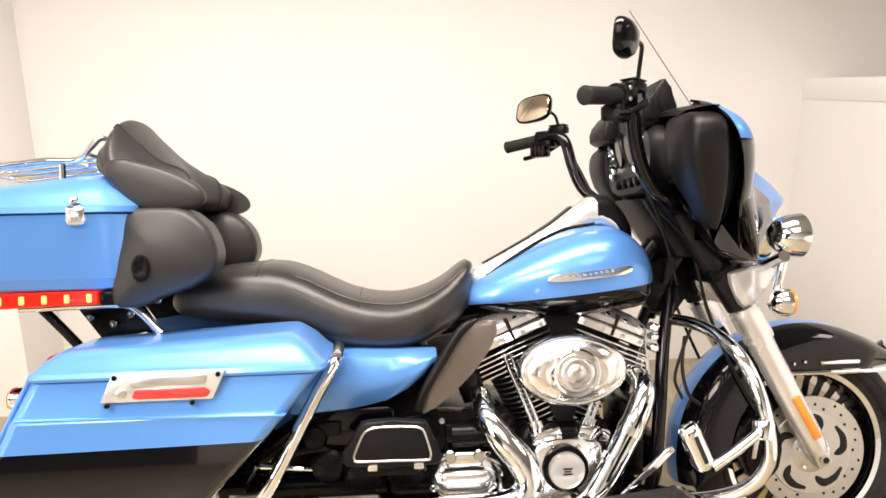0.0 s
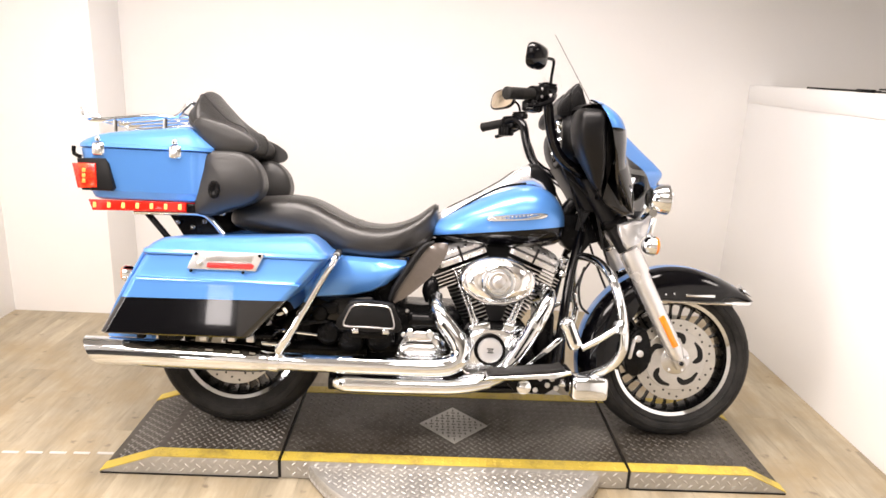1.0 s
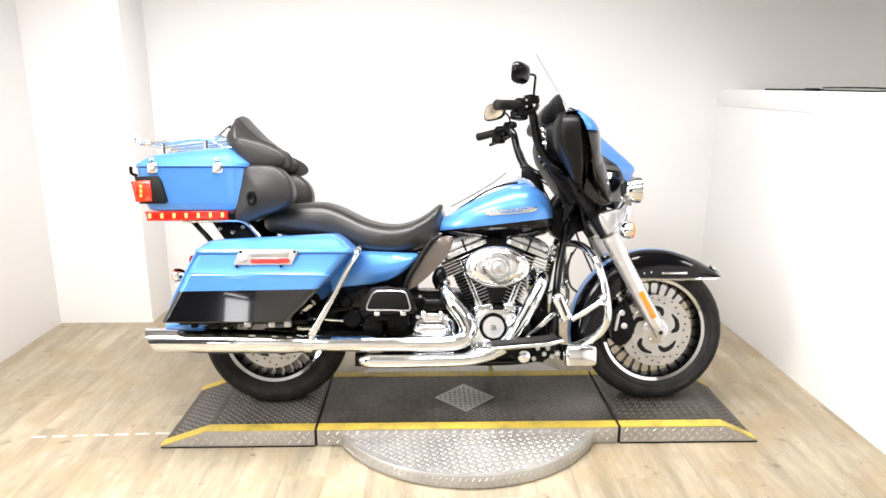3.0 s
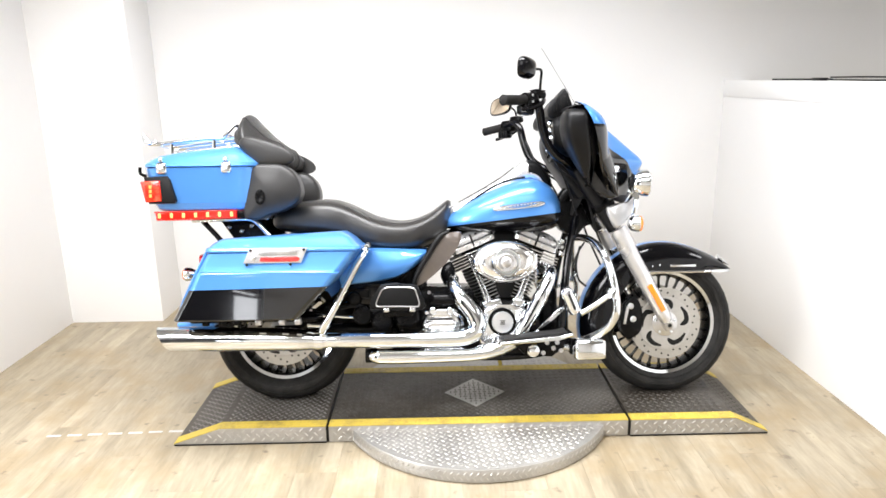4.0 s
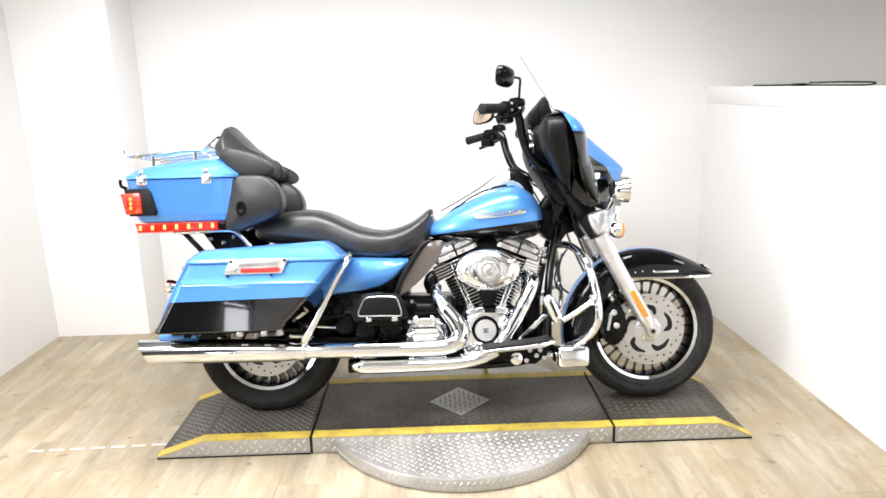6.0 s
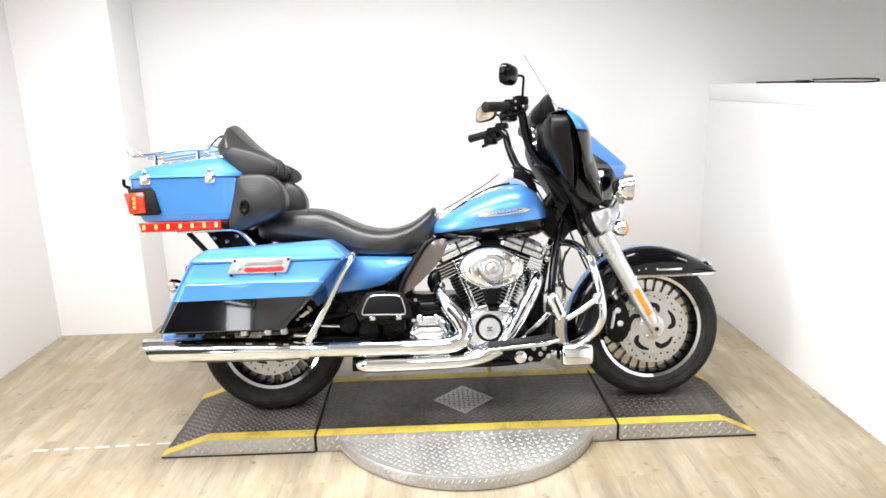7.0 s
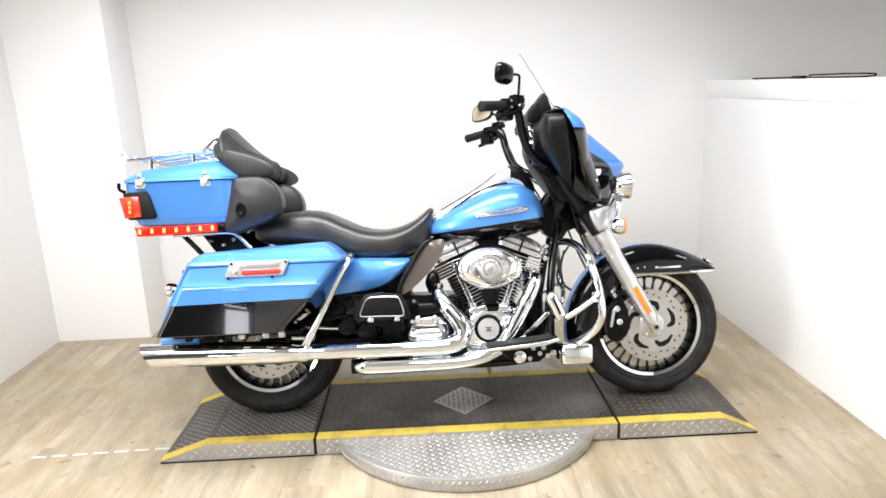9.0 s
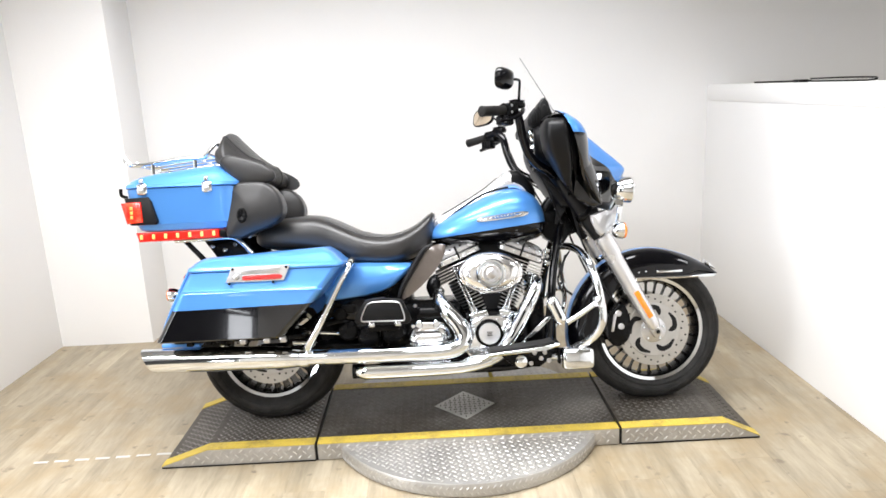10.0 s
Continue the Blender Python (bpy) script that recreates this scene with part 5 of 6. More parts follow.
for s in (-1, 1):
    ind = part("rear_indicator", lathe_bm([(0.004, 0.04), (0.018, 0.034), (0.026, 0.018), (0.029, -0.004), (0.026, -0.008)], (-1.18, s * 0.15, 0.545), (1, 0, 0), 24), CHROME, bike, "chrome rear indicator")
    part("lens", lathe_bm([(0.026, -0.004), (0.024, -0.012), (0.006, -0.017)], (-1.18, s * 0.15, 0.545), (1, 0, 0), 20), AMBER, ind, "amber indicator lens")
part("plate_holder", box_bm(-1.155, -1.145, -0.09, 0.09, 0.39, 0.50, 0.004), PLASTIC, bike)

# side panels and heat deflectors
for s in (-1, 1):
    rings = []
    for x, t, b, o in ((-0.545, 0.60, 0.492, 0.222), (-0.50, 0.632, 0.496, 0.238), (-0.44, 0.640, 0.502, 0.247), (-0.38, 0.640, 0.509, 0.25), (-0.32, 0.637, 0.522, 0.248), (-0.27, 0.634, 0.545, 0.24), (-0.23, 0.632, 0.575, 0.228), (-0.20, 0.63, 0.608, 0.21)):
        z = [b, b + 0.006, b + (t - b) * 0.3, b + (t - b) * 0.6, t - 0.012, t]
        y = [o - 0.03, o - 0.012, o, o + 0.001, o - 0.012, o - 0.04]
        rings.append([Vector((x, s * yy, zz)) for yy, zz in zip(y, z)] + [Vector((x, s * 0.15, t)), Vector((x, s * 0.15, b))])
    part("side_panel", loft_bm(rings), BLUE, bike, "metallic blue side panel", 40)
    bm = prism_bm([(-0.150, 0.655), (-0.130, 0.684), (-0.105, 0.698), (-0.058, 0.699), (-0.066, 0.65), (-0.108, 0.589), (-0.168, 0.53), (-0.225, 0.489), (-0.240, 0.494), (-0.225, 0.545), (-0.19, 0.60)], s * 0.207, s * 0.222, 0.005, smooth=3)
    for v in bm.verts:
        v.co.y -= s * 1.6 * (v.co.x + 0.15 - (v.co.z - 0.60) * 0.7) ** 2
    part("heat_deflector", bm, SMOKE, bike, "smoked grey heat deflector")
    part("deflector_edge", tube_bm([(-0.105, s * 0.214, 0.702), (-0.132, s * 0.221, 0.69), (-0.158, s * 0.224, 0.662), (-0.197, s * 0.226, 0.60), (-0.232, s * 0.226, 0.542), (-0.25, s * 0.224, 0.496)], [0.006, 0.010, 0.012, 0.012, 0.011, 0.008], 10), SHELL, bike, "dark folded edge of the deflector")

# frame and dark running gear behind the bright parts
BACKBONE = [(0.42, 0, 0.86), (0.30, 0, 0.745), (0.0, 0, 0.70), (-0.2, 0, 0.66), (-0.5, 0, 0.66)]
part("backbone", tube_bm(BACKBONE, 0.03, 14), SATIN, bike)
for s in (-1, 1):
    part("down_tube", tube_bm([(0.445, s * 0.035, 0.76), (0.40, s * 0.09, 0.60), (0.37, s * 0.13, 0.42), (0.345, s * 0.14, 0.26), (0.27, s * 0.14, 0.19), (0.0, s * 0.14, 0.18), (-0.32, s * 0.14, 0.21)], 0.017, 12), BLACK, bike, "gloss black frame tube")
    part("rear_strut", tube_bm([(-0.45, s * 0.12, 0.655), (-0.7, s * 0.13, 0.64), (-1.0, s * 0.13, 0.60)], 0.016, 10), SATIN, bike)
    part("swing_arm", tube_bm([(-0.33, s * 0.13, 0.30), (-0.55, s * 0.135, 0.30), (-0.83, s * 0.135, 0.298)], [0.035, 0.03, 0.026], 12, 5), SATIN, bike, "black swing arm")
    part("shock", tube_bm([(-0.72, s * 0.15, 0.32), (-0.52, s * 0.15, 0.46)], 0.026, 14, smooth=False), SATIN, bike)
    part("case_bracket", tube_bm([(-0.95, s * 0.19, 0.385), (-0.80, s * 0.25, 0.385), (-0.62, s * 0.25, 0.385)], 0.012, 8), SATIN, bike)
part("battery_box", box_bm(-0.53, -0.2, -0.17, 0.17, 0.40, 0.62, 0.02), SATIN, bike)
part("oil_tank", box_bm(-0.52, -0.3, -0.20, 0.15, 0.40, 0.505, 0.018), BLACK, bike)
part("gearbox", box_bm(-0.33, 0.0, -0.15, 0.18, 0.25, 0.46, 0.03, 3), SATIN, bike, "black gearbox")
part("lower_pan", box_bm(-0.35, 0.33, -0.16, 0.17, 0.185, 0.26, 0.02), SATIN, bike)
for k, (x, z, r) in enumerate(((-0.46, 0.37, 0.04), (-0.38, 0.345, 0.045), (-0.28, 0.36, 0.05), (-0.49, 0.44, 0.03))):
    part("mount_boss", lathe_bm([(r, 0.06), (r, -0.02), (r * 0.8, -0.03), (r * 0.35, -0.032)], (x, -0.19, z), (0, 1, 0), 24), SATIN, bike)
for x, z in ((-0.20, 0.415), (-0.15, 0.44), (-0.11, 0.415), (-0.235, 0.37), (-0.22, 0.30), (-0.07, 0.375), (-0.42, 0.41), (-0.52, 0.46), (-0.47, 0.475), (-0.05, 0.43)):
    screw(bike, (x, -0.165, z), r=0.009, name="case_bolt")
part("fuse_block", box_bm(-0.485, -0.43, -0.215, -0.19, 0.44, 0.475, 0.006), PLASTIC, bike)
part("wiring_loom", tube_bm([(-0.55, -0.2, 0.40), (-0.48, -0.205, 0.41), (-0.42, -0.2, 0.385), (-0.35, -0.19, 0.40)], 0.008, 8), CABLE, bike)
part("linkage_rod", tube_bm([(-0.62, -0.19, 0.37), (-0.42, -0.2, 0.36), (-0.30, -0.19, 0.39)], 0.006, 8), CHROME, bike)

# engine
crank = Vector((0.13, 0, 0.33))
eng = part("crankcase", prism_bm([(-0.02, 0.24), (0.04, 0.215), (0.22, 0.215), (0.28, 0.26), (0.27, 0.36), (0.23, 0.42), (0.03, 0.42), (-0.02, 0.36)], -0.14, 0.16, 0.02, 3), SATIN, bike, "black V-twin crankcase")
def bright_rim(bm, m):
    """Machined edge of a cooling fin."""
    d = m.to_3x3() @ Vector((0, 0, 1))
    bm.normal_update()
    for f in bm.faces:
        f.material_index = 1 if abs(f.normal.dot(d)) < 0.8 else 0


for lean, nm in ((22.5, "rear"), (-22.5, "front")):
    up = Matrix.Translation(crank) @ pose(0, 0, 0, 0, -lean, 0)
    part("cylinder", loft_bm([ring_xy(-0.06, 0.06, -0.06, 0.06, z, 0.05) for z in (0.06, 0.33)]), FIN, eng, "black cylinder barrel").matrix_local = up
    back_reach = 0.012 if lean > 0 else 0.0
    for k in range(11):
        wide = min(0.078, 0.062 + 0.0022 * k)
        f = loft_bm([ring_xy(-wide - back_reach, wide, -0.088, 0.088, d, 0.05, n=5) for d in (-0.0017, 0.0017)])
        f.transform(up @ Matrix.Translation((0, 0, 0.098 + 0.0145 * k)))
        bright_rim(f, up)
        part("cooling_fin", f, [FIN, ALU], eng, "" if k else "black cooling fin with a bright machined edge")
    for k in range(5):
        f = box_bm(-0.092 - (0.026 if lean > 0 else 0), 0.092 + (0.022 if lean < 0 else 0), -0.106, 0.106, -0.0019, 0.0019, 0.0004, 1, up @ Matrix.Translation((0, 0, 0.262 + 0.0128 * k)))
        bright_rim(f, up)
        part("cooling_fin", f, [FIN, POLISHED], eng)
    # rocker box in two layers, with its cover, bolts and side webs
    head = part("rocker_box", loft_bm([ring_xy(-a, a, -b, b, z, 0.02) for z, a, b in ((0.326, 0.092, 0.1), (0.330, 0.098, 0.107), (0.348, 0.098, 0.107), (0.352, 0.094, 0.103))]), POLISHED, eng, "cast silver rocker box")
    head.matrix_local = up
    part("cover_gasket", loft_bm([ring_xy(-0.09, 0.09, -0.1, 0.1, z, 0.02) for z in (0.351, 0.356)]), CABLE, head)
    lid_ = part("rocker_cover", loft_bm([ring_xy(-a, a, -b, b, z, 0.026) for z, a, b in ((0.355, 0.088, 0.1), (0.358, 0.094, 0.106), (0.372, 0.093, 0.105), (0.384, 0.085, 0.094), (0.395, 0.07, 0.076), (0.40, 0.05, 0.055))]), SILVER, head, "polished rocker cover")
    part("cover_rib", box_bm(-0.005, 0.005, -0.1085, 0.0, 0.33, 0.386, 0.003), CABLE, head)
    for x in (-0.07, -0.025, 0.025, 0.07):
        part("cover_bolt", lathe_bm([(0.0075, -0.006), (0.0075, 0.007), (0.003, 0.009)], (x, -0.094, 0.374), (0, -0.5, 1), 10), CHROME, lid_)
        part("box_bolt", lathe_bm([(0.006, 0), (0.006, 0.005), (0.003, 0.006)], (x * 1.1, -0.1065, 0.339), (0, -1, 0), 10), ALU, head)
for z, r in ((0.60, 0.012), (0.628, 0.010), (0.652, 0.012)):
    part("breather_fitting", lathe_bm([(r, -0.02), (r, 0.012), (r * 0.6, 0.016)], (0.368, -0.105, z), (0, -1, 0), 14), CHROME, eng, "chrome fitting on the front head")
# added black blocks: darken the gaps where the wall would show through
part("gap_filler", box_bm(0.0, 0.255, -0.075, 0.075, 0.545, 0.705, 0.02, 3), FIN, eng, "added black block filling the dark gap between the cylinders")
part("front_gap_filler", box_bm(0.285, 0.355, -0.075, 0.075, 0.25, 0.455, 0.015), SATIN, eng, "added black block filling the dark gap ahead of the crankcase")
part("induction_bracket", prism_bm([(0.112, 0.415), (0.148, 0.415), (0.172, 0.48), (0.175, 0.55), (0.085, 0.55), (0.088, 0.48)], -0.108, -0.09, 0.006, 2, smooth=2), CABLE, eng, "black bracket between the cylinders")
# push rod tubes, tappet blocks
for xb, xt in ((0.050, -0.026), (0.065, -0.009), (0.168, 0.243), (0.183, 0.262)):
    part("pushrod_tube", tube_bm([(xb, -0.135, 0.40), (xt, -0.118, 0.60)], 0.006, 12, smooth=False), CHROME, eng, "chrome pushrod tube")
    part("tube_seal", tube_bm([(xb, -0.135, 0.398), (xb + (xt - xb) * 0.16, -0.133, 0.43)], 0.0115, 12, smooth=False), CHROME, eng)
for x, tl in ((0.07, 14), (0.19, -14)):
    tb = part("tappet_block", box_bm(-0.04, 0.04, -0.165, -0.09, -0.02, 0.018, 0.007, m=pose(x, 0, 0.398, 0, -tl, 0)), CHROME, eng)
    for dx in (-0.03, 0.03):
        screw(tb, (x + dx, -0.166, 0.40), r=0.006)
cam_cover = part("cam_cover", prism_bm([(0.01, 0.255), (0.05, 0.235), (0.15, 0.235), (0.195, 0.27), (0.205, 0.35), (0.19, 0.39), (0.13, 0.40), (0.06, 0.395), (0.02, 0.36)], -0.195, -0.12, 0.012, 3, smooth=3), POLISHED, eng, "polished cam cover")
part("timing_cover", lathe_bm([(0.044, 0.0), (0.044, -0.016), (0.041, -0.021), (0.038, -0.0215), (0.01, -0.0215)], (0.105, -0.205, 0.333), (0, 1, 0), 40), SILVER, cam_cover, "round polished timing cover")
part("cover_gasket", lathe_bm([(0.056, 0.012), (0.056, -0.004), (0.054, -0.006), (0.04, -0.006)], (0.105, -0.205, 0.333), (0, 1, 0), 40), SATIN, cam_cover)
for k in range(3):
    part("cover_mark", box_bm(0.094 + 0.003 * (k % 2), 0.116 - 0.003 * (k % 2), -0.2275, -0.2255, 0.332 + 0.0065 * (k - 1), 0.335 + 0.0065 * (k - 1), 0.0), SATIN, cam_cover)
for a in range(0, 360, 45):
    screw(cam_cover, (0.105 + 0.083 * math.cos(radians(a + 20)), -0.193, 0.320 + 0.07 * math.sin(radians(a + 20))), r=0.006)
# air cleaner
AIR = (0.118, -0.245, 0.578)
ac = part("air_cleaner", lathe_bm([(0.12, 0.06), (0.126, 0.03), (0.131, 0.02), (0.131, 0.010), (0.127, 0.0), (0.118, -0.006), (0.112, -0.006), (0.106, -0.011), (0.09, -0.019), (0.074, -0.023), (0.068, -0.021), (0.055, -0.019), (0.05, -0.021), (0.02, -0.022)], AIR, (0, 1, 0), 64, 0.645), POLISHED, eng, "oval chrome air cleaner cover")
part("cover_ring", lathe_bm([(0.056, -0.016), (0.058, -0.023), (0.054, -0.027), (0.047, -0.026), (0.043, -0.021)], AIR, (0, 1, 0), 48), CHROME, ac)
part("centre_medallion", lathe_bm([(0.036, -0.018), (0.036, -0.027), (0.033, -0.029), (0.022, -0.027), (0.019, -0.030), (0.012, -0.034), (0.003, -0.035)], AIR, (0, 1, 0), 36), ALU, ac, "round steel medallion")
for k in range(5):
    a = radians(90 + 72 * k)
    part("medallion_bar", box_bm(-0.006, 0.006, -0.0012, 0.0012, -0.0018, 0.0018, 0.0005, m=Matrix.Translation((AIR[0] + 0.027 * math.cos(a), AIR[1] - 0.0275, AIR[2] + 0.027 * math.sin(a))) @ Matrix.Rotation(-a + math.pi / 2, 4, "Y")), STEEL, ac)
part("inlet", tube_bm([(0.117, -0.19, 0.582), (0.117, -0.05, 0.57)], 0.04, 16, smooth=False), SATIN, eng)
# starter and gearbox end covers on the near side
gc = part("gearbox_cover", loft_bm([[(x, -0.15 - d, z) for x, z in ((-0.21 + q, 0.285 + q), (-0.075 - q, 0.285 + q), (-0.06 - q, 0.32), (-0.075 - q, 0.372 - q), (-0.11, 0.388 - q), (-0.175, 0.388 - q), (-0.205 + q, 0.37 - q), (-0.222 + q, 0.325))] for d, q in ((0, 0), (0.05, 0.0), (0.062, 0.006), (0.068, 0.02))]), POLISHED, bike, "chrome gearbox side cover")
part("cover_face", loft_bm([[(x, -0.214 - d, z) for x, z in ((-0.198 + q, 0.290 + q), (-0.09 - q, 0.288 + q), (-0.078 - q, 0.30 + q), (-0.076 - q, 0.335 - q), (-0.09 - q, 0.347 - q), (-0.195 + q, 0.347 - q), (-0.208 + q, 0.334 - q), (-0.208 + q, 0.302 + q))] for d, q in ((0, 0), (0.010, 0.0), (0.016, 0.006), (0.018, 0.016))]), POLISHED, gc, "raised polished cover face")
part("cover_groove", box_bm(-0.19, -0.095, -0.222, -0.2, 0.348, 0.353, 0.001), CABLE, gc)
part("cover_top", box_bm(-0.184, -0.098, -0.226, -0.17, 0.354, 0.392, 0.007, 3), POLISHED, gc)
for x in (-0.176, -0.106):
    part("cover_lug", lathe_bm([(0.015, 0.05), (0.015, -0.006), (0.012, -0.009), (0.004, -0.009)], (x, -0.224, 0.384), (0, 1, 0), 18), CHROME, gc, "bolted cover lug")
part("vent_hose", tube_bm([(-0.09, -0.22, 0.375), (-0.066, -0.222, 0.362), (-0.055, -0.224, 0.33), (-0.06, -0.224, 0.295), (-0.085, -0.222, 0.276), (-0.14, -0.22, 0.273)], 0.006, 8), CHROME, gc)
part("solenoid_block", box_bm(-0.185, -0.10, -0.205, -0.16, 0.406, 0.455, 0.008), SATIN, gc)
for x, z in ((-0.20, 0.375), (-0.085, 0.378), (-0.215, 0.30), (-0.07, 0.30)):
    screw(gc, (x, -0.2, z), r=0.009)
for x, z in ((-0.262, 0.447), (-0.232, 0.403), (-0.124, 0.437), (-0.058, 0.432), (-0.19, 0.455), (-0.262, 0.36), (-0.30, 0.33)):
    screw(gc, (x, -0.176, z), r=0.0075, mat=ALU)
part("side_casing", prism_bm([(-0.32, 0.30), (-0.05, 0.30), (-0.03, 0.36), (-0.045, 0.46), (-0.12, 0.475), (-0.27, 0.475), (-0.315, 0.43)], -0.14, -0.175, 0.01, 2, smooth=2), SATIN, bike, "black gearbox side casing")
part("starter", tube_bm([(-0.17, -0.2, 0.425), (-0.05, -0.2, 0.425)], 0.03, 18, smooth=False), SATIN, bike)

# exhaust
part("rear_header", tube_bm([(-0.088, -0.15, 0.505), (-0.093, -0.20, 0.495), (-0.085, -0.24, 0.472), (-0.058, -0.262, 0.432), (-0.016, -0.275, 0.38), (0.0, -0.282, 0.335), (-0.022, -0.287, 0.30), (-0.08, -0.29, 0.285), (-0.2, -0.295, 0.284)], [0.022, 0.024, 0.026, 0.031, 0.034, 0.035, 0.034, 0.033, 0.032], 18, 8), CHROME, bike, "chrome exhaust header")
muf = part("muffler", tube_bm([(-0.18, -0.295, 0.284), (-0.5, -0.30, 0.287), (-0.62, -0.30, 0.288)], 0.031, 20, 4), CHROME, bike, "long chrome muffler")
bm = tube_bm([(-0.60, -0.302, 0.289), (-0.64, -0.302, 0.29), (-0.70, -0.304, 0.293), (-0.80, -0.306, 0.297), (-1.0, -0.31, 0.302), (-1.22, -0.313, 0.306)], [0.033, 0.036, 0.043, 0.046, 0.047, 0.047], 28, 6)
for v in bm.verts:
    if v.co.x < -1.15:
        v.co.x += 0.055 * (0.353 - v.co.z) / 0.094 - 0.02
part("muffler_body", bm, CHROME, muf, "slash-cut chrome muffler")
part("muffler_clamp", tube_bm([(-0.635, -0.302, 0.289), (-0.605, -0.302, 0.289)], 0.039, 20, smooth=False), CHROME, muf)
bm = tube_bm([(-0.60, 0.302, 0.289), (-0.64, 0.302, 0.29), (-0.70, 0.304, 0.293), (-1.0, 0.31, 0.302), (-1.22, 0.313, 0.306)], [0.033, 0.036, 0.043, 0.047, 0.047], 20, 6)
part("muffler", bm, CHROME, bike, "long chrome muffler")
part("tail_pipe_strip", box_bm(-1.165, -1.02, -0.318, -0.26, 0.353, 0.370, 0.006), BLUE, bike, "blue trim strip above the muffler")
part("case_support", box_bm(-1.1, -0.62, -0.36, -0.2, 0.372, 0.388, 0.005), SATIN, bike)
for x in (-1.05, -0.98, -0.93, -0.85, -0.76, -0.70):
    part("support_clip", box_bm(x, x + 0.025, -0.372, -0.35, 0.362, 0.386, 0.004), SATIN if x < -0.9 else ALU, bike)
fh = part("front_header", tube_bm([(0.285, -0.10, 0.545), (0.303, -0.16, 0.537), (0.300, -0.21, 0.515), (0.272, -0.235, 0.462), (0.235, -0.238, 0.392), (0.195, -0.242, 0.325), (0.15, -0.247, 0.265), (0.08, -0.257, 0.235), (0.0, -0.264, 0.222)], [0.022, 0.026, 0.028, 0.029, 0.029, 0.029, 0.029, 0.03, 0.03], 18, 8), CHROME, bike, "chrome front exhaust header")
part("shield_seam", tube_bm([(0.288, -0.262, 0.50), (0.262, -0.265, 0.452), (0.225, -0.267, 0.388), (0.185, -0.271, 0.32)], 0.0035, 6), SATIN, fh)
for hx, hz in ((0.255, 0.43), (0.215, 0.36)):
    part("hose_clamp", tube_bm([(hx - 0.005, -0.2385, hz - 0.009), (hx + 0.005, -0.2375, hz + 0.009)], 0.0315, 18, smooth=False), CHROME, fh)
part("crossover_pipe", tube_bm([(0.10, -0.262, 0.236), (0.04, -0.268, 0.224), (-0.04, -0.27, 0.216), (-0.2, -0.272, 0.214), (-0.34, -0.272, 0.214), (-0.395, -0.272, 0.215), (-0.42, -0.268, 0.216), (-0.428, -0.262, 0.216)], [0.026, 0.028, 0.029, 0.03, 0.031, 0.03, 0.022, 0.006], 18, 6), CHROME, bike, "chrome lower exhaust shield")
part("shield_end", tube_bm([(-0.40, -0.255, 0.216), (-0.445, -0.255, 0.216)], 0.029, 16, smooth=False), SATIN, bike)

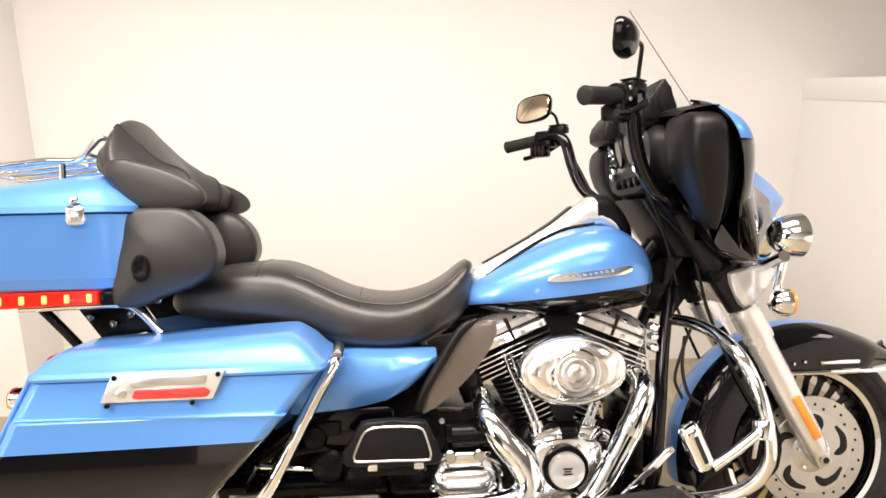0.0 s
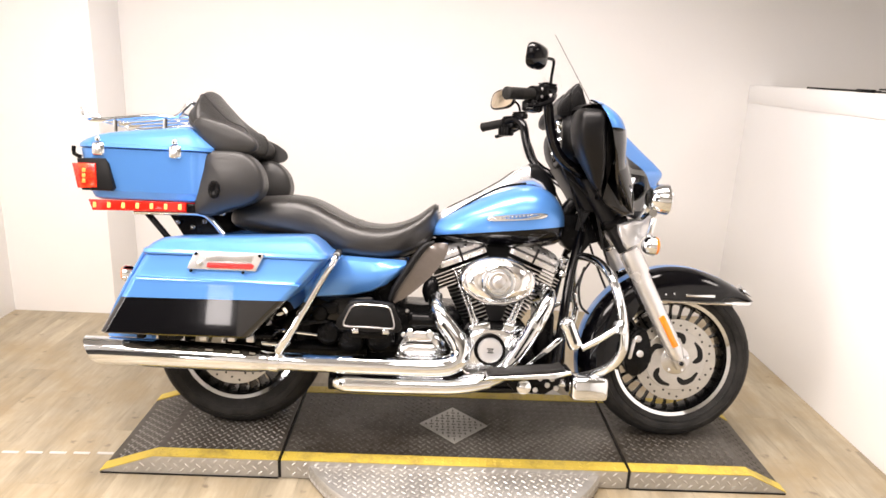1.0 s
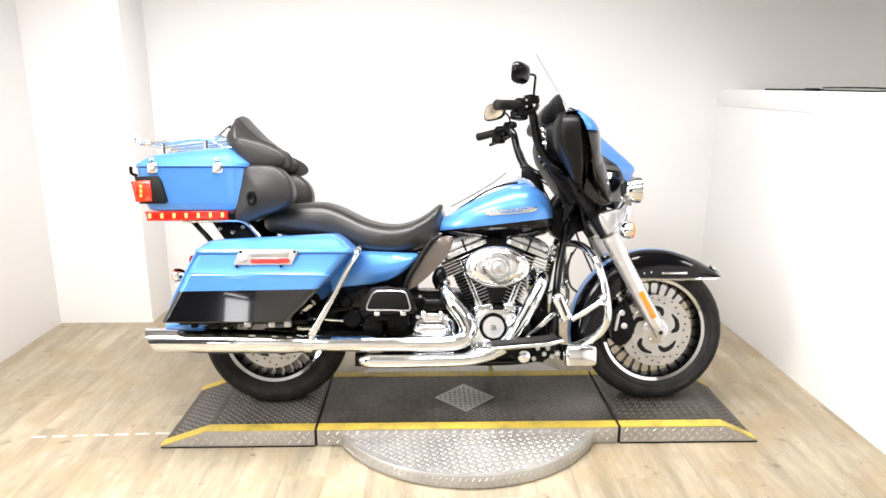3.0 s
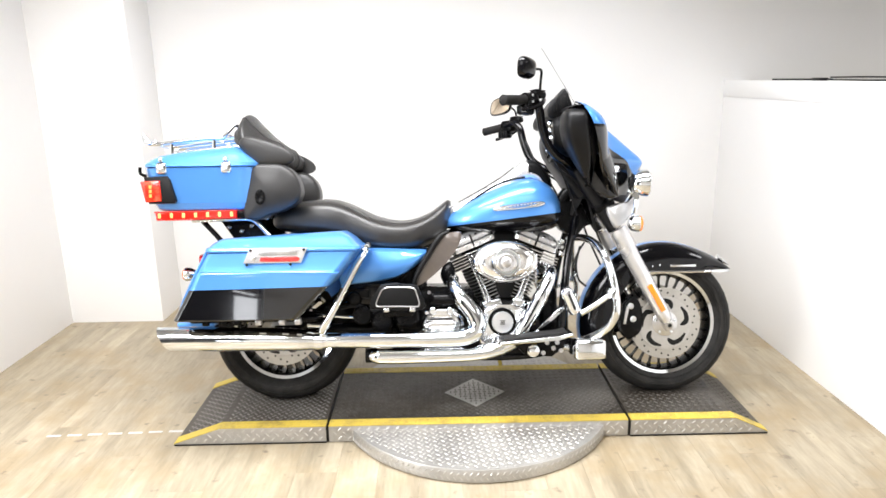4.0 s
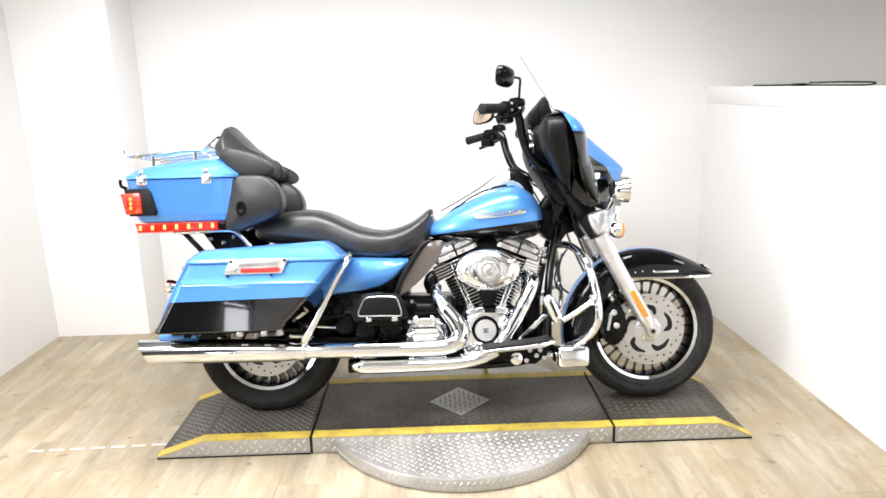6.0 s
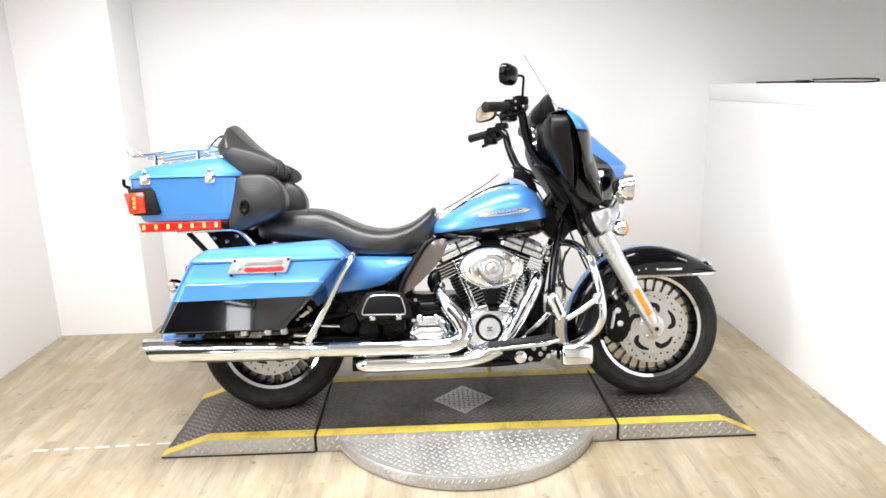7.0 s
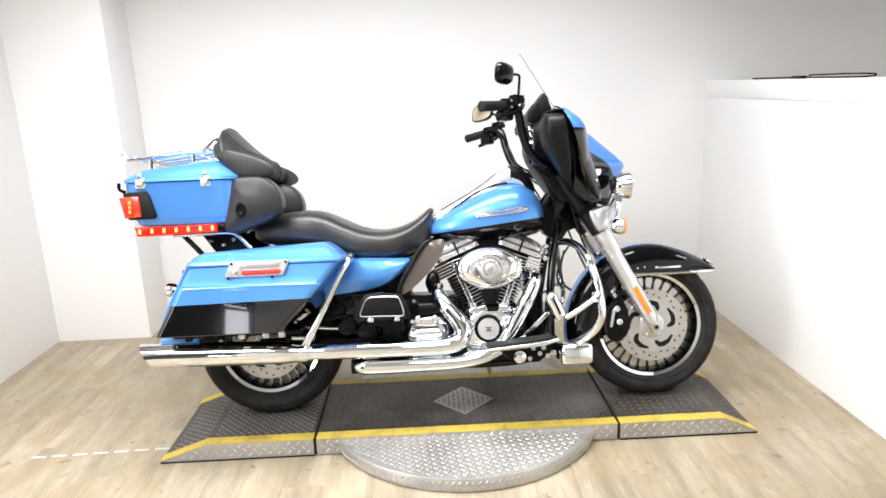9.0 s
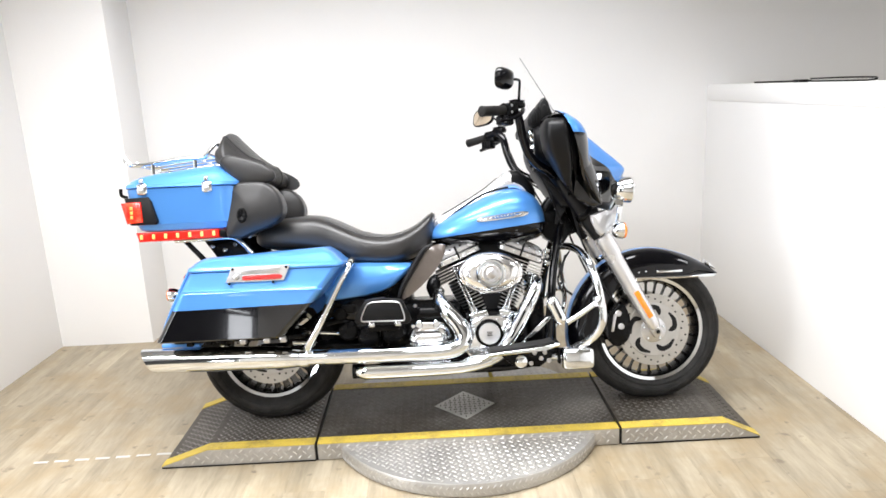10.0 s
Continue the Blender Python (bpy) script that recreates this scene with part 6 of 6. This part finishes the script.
# rider boards, folded passenger boards, pegs and engine guard
for s in (-1, 1):
    board = part("rider_board", prism_bm([(0.07, 0.270), (0.30, 0.288), (0.355, 0.302), (0.352, 0.316), (0.30, 0.303), (0.08, 0.284)], s * 0.295, s * 0.400, 0.005), CHROME, bike, "rider footboard with black rubber pad")
    part("rubber_pad", prism_bm([(0.085, 0.285), (0.30, 0.304), (0.335, 0.313), (0.33, 0.322), (0.30, 0.314), (0.095, 0.295)], s * 0.305, s * 0.394, 0.004), RUBBER, board)
    part("board_arm", tube_bm([(0.13, s * 0.16, 0.25), (0.14, s * 0.28, 0.28)], 0.013, 10, smooth=False), SATIN, bike)
    part("board_arm", tube_bm([(0.28, s * 0.16, 0.25), (0.28, s * 0.28, 0.285)], 0.013, 10, smooth=False), SATIN, bike)
    pb = part("passenger_board", prism_bm([(-0.408, 0.41), (-0.215, 0.405), (-0.213, 0.44), (-0.23, 0.488), (-0.25, 0.503), (-0.36, 0.506), (-0.384, 0.492), (-0.41, 0.44)], s * 0.305, s * 0.335, 0.006, smooth=2), PLASTIC, bike, "folded black passenger footboard")
    border = [(-0.392, 0.426), (-0.383, 0.421), (-0.31, 0.42), (-0.237, 0.418), (-0.229, 0.424), (-0.228, 0.436), (-0.24, 0.478), (-0.25, 0.489), (-0.27, 0.493), (-0.31, 0.4945), (-0.345, 0.494), (-0.362, 0.489), (-0.374, 0.478), (-0.392, 0.438)]
    part("chrome_border", tube_bm([(x, s * 0.337, z) for x, z in border + border[:1]], 0.0026, 6, 4), ALU, pb, "thin silver border")
    for x in (-0.365, -0.265):
        part("board_hinge", box_bm(x, x + 0.022, s * 0.326 - 0.01, s * 0.326 + 0.01, 0.398, 0.414, 0.003), CHROME, pb)
    part("board_bracket", box_bm(-0.37, -0.25, min(s * 0.2, s * 0.31), max(s * 0.2, s * 0.31), 0.375, 0.41, 0.01), SATIN, bike)
    guard = part("engine_guard", tube_bm([(0.43, s * 0.05, 0.665), (0.455, s * 0.15, 0.665), (0.478, s * 0.24, 0.645), (0.497, s * 0.31, 0.60), (0.515, s * 0.35, 0.52), (0.528, s * 0.36, 0.43), (0.524, s * 0.355, 0.37), (0.498, s * 0.33, 0.318), (0.45, s * 0.27, 0.272), (0.39, s * 0.19, 0.235), (0.34, s * 0.12, 0.212)], 0.0155, 14), CHROME, bike, "chrome engine guard")
    part("peg_arm", tube_bm([(0.505, s * 0.365, 0.455), (0.44, s * 0.375, 0.415), (0.385, s * 0.38, 0.385)], 0.011, 10), CHROME, guard)
    part("clamp", lathe_bm([(0.022, -0.02), (0.024, -0.012), (0.024, 0.012), (0.022, 0.02)], (0.515, s * 0.36, 0.455), (0.1, 0.2, 1), 16), CHROME, guard)
    peg = part("highway_peg", tube_bm([(0.325, s * 0.385, 0.48), (0.332, s * 0.385, 0.468), (0.362, s * 0.385, 0.40), (0.368, s * 0.385, 0.388)], [0.016, 0.024, 0.024, 0.016], 14, 4), CHROME, guard, "chrome highway peg")
    part("peg_pad", tube_bm([(0.335, s * 0.402, 0.464), (0.36, s * 0.402, 0.405)], 0.008, 8, smooth=False), RUBBER, peg)
    part("frame_plug", tube_bm([(0.355, s * 0.12, 0.23), (0.40, s * 0.20, 0.242)], 0.019, 10, smooth=False), SATIN, guard)
part("brake_pedal", box_bm(0.378, 0.505, -0.31, -0.24, 0.188, 0.272, 0.018, 3), CHROME, bike, "large chrome pedal pad")
part("pedal_back", box_bm(0.372, 0.43, -0.245, -0.19, 0.198, 0.262, 0.012), SATIN, bike)
part("pedal_lever", prism_bm([(0.215, 0.297), (0.232, 0.297), (0.30, 0.352), (0.345, 0.392), (0.338, 0.402), (0.322, 0.395), (0.27, 0.345)], -0.287, -0.275, 0.003), CHROME, bike, "flat chrome pedal lever")
part("pedal_arm", tube_bm([(0.42, -0.22, 0.22), (0.30, -0.22, 0.23), (0.18, -0.21, 0.235)], 0.012, 10), CHROME, bike)
gl = part("linkage_plate", prism_bm([(0.14, 0.255), (0.19, 0.21), (0.29, 0.205), (0.34, 0.24), (0.34, 0.27), (0.20, 0.275)], -0.30, -0.23, 0.008), SATIN, bike)
part("pivot", lathe_bm([(0.024, 0), (0.024, -0.012), (0.012, -0.018)], (0.215, -0.30, 0.232), (0, 1, 0), 18), CHROME, gl)
for x, z in ((0.255, 0.222), (0.295, 0.24), (0.325, 0.23), (0.27, 0.262), (0.31, 0.262)):
    screw(gl, (x, -0.301, z), r=0.009, mat=ALU)
part("regulator", box_bm(0.36, 0.40, -0.08, 0.08, 0.26, 0.36, 0.008), SATIN, bike, "black regulator behind the front wheel")
part("horn_cover", loft_bm([oval(0.30, 0.03, 0.45, 0.56, 2.4, 20, 0.16), oval(0.34, 0.03, 0.46, 0.55, 2.4, 20, 0.18)]), CHROME, bike)
part("clutch_cable", tube_bm([(0.44, -0.13, 0.63), (0.415, -0.17, 0.56), (0.42, -0.19, 0.50), (0.45, -0.19, 0.47)], 0.0045, 6), CABLE, bike)
part("wiring", tube_bm([(0.46, -0.12, 0.645), (0.425, -0.15, 0.60), (0.40, -0.16, 0.53), (0.415, -0.17, 0.48)], 0.004, 6), CABLE, bike)
part("frame_gusset", prism_bm([(0.31, 0.80), (0.46, 0.83), (0.50, 0.74), (0.44, 0.66), (0.38, 0.70)], -0.05, 0.05, 0.01), SATIN, bike)
part("rear_manifold", tube_bm([(-0.098, -0.09, 0.568), (-0.106, -0.10, 0.548), (-0.11, -0.11, 0.52), (-0.102, -0.12, 0.485)], [0.012, 0.026, 0.032, 0.026], 18, 5), SATIN, bike)
# side stand under the far side
ss = part("side_stand", tube_bm([(0.10, 0.17, 0.20), (0.13, 0.24, 0.10), (0.17, 0.31, -0.055)], [0.016, 0.013, 0.012], 10), CHROME, bike, "side stand holding the motorcycle up")
part("stand_foot", box_bm(0.15, 0.20, 0.29, 0.345, -0.066, -0.056, 0.003), SATIN, ss)
part("primary_cover", prism_bm([(-0.28, 0.25), (0.16, 0.23), (0.22, 0.30), (0.19, 0.40), (0.0, 0.43), (-0.27, 0.42), (-0.32, 0.33)], 0.16, 0.25, 0.03, 3, smooth=2), CHROME, bike, "chrome primary cover")

# ---- floor planks of light oak look, running towards the back wall ----
plank_mesh = {}


def plank(x0, y0, y1, w):
    """One plank, with its mesh shared between planks of the same length."""
    key = (round(y1 - y0, 3), round(w, 3))
    if key not in plank_mesh:
        bm = box_bm(0, w - 0.0004, 0, key[0] - 0.0004, -0.012, 0, 0.0002, 1)
        o = part("plank", bm, PLANK, floor)
        plank_mesh[key] = o.data
    else:
        o = new("plank", plank_mesh[key])
        o.parent = floor
    o.location = (x0, y0, -0.0012)


rng = random.Random(4)
W, L = 0.1525, 0.915
nx = 0
x = -2.37
while x < 1.6:
    w = min(W, 1.619 - x)
    y = -4.2 + L * ((nx * 0.37) % 1)
    plank(x, -4.2, y, w) if y > -4.15 else None
    while y < 1.478:
        y1 = min(y + L, 1.478)
        if y1 - y > 0.02:
            plank(x, y, y1, w)
        y = y1
    x += W
    nx += 1
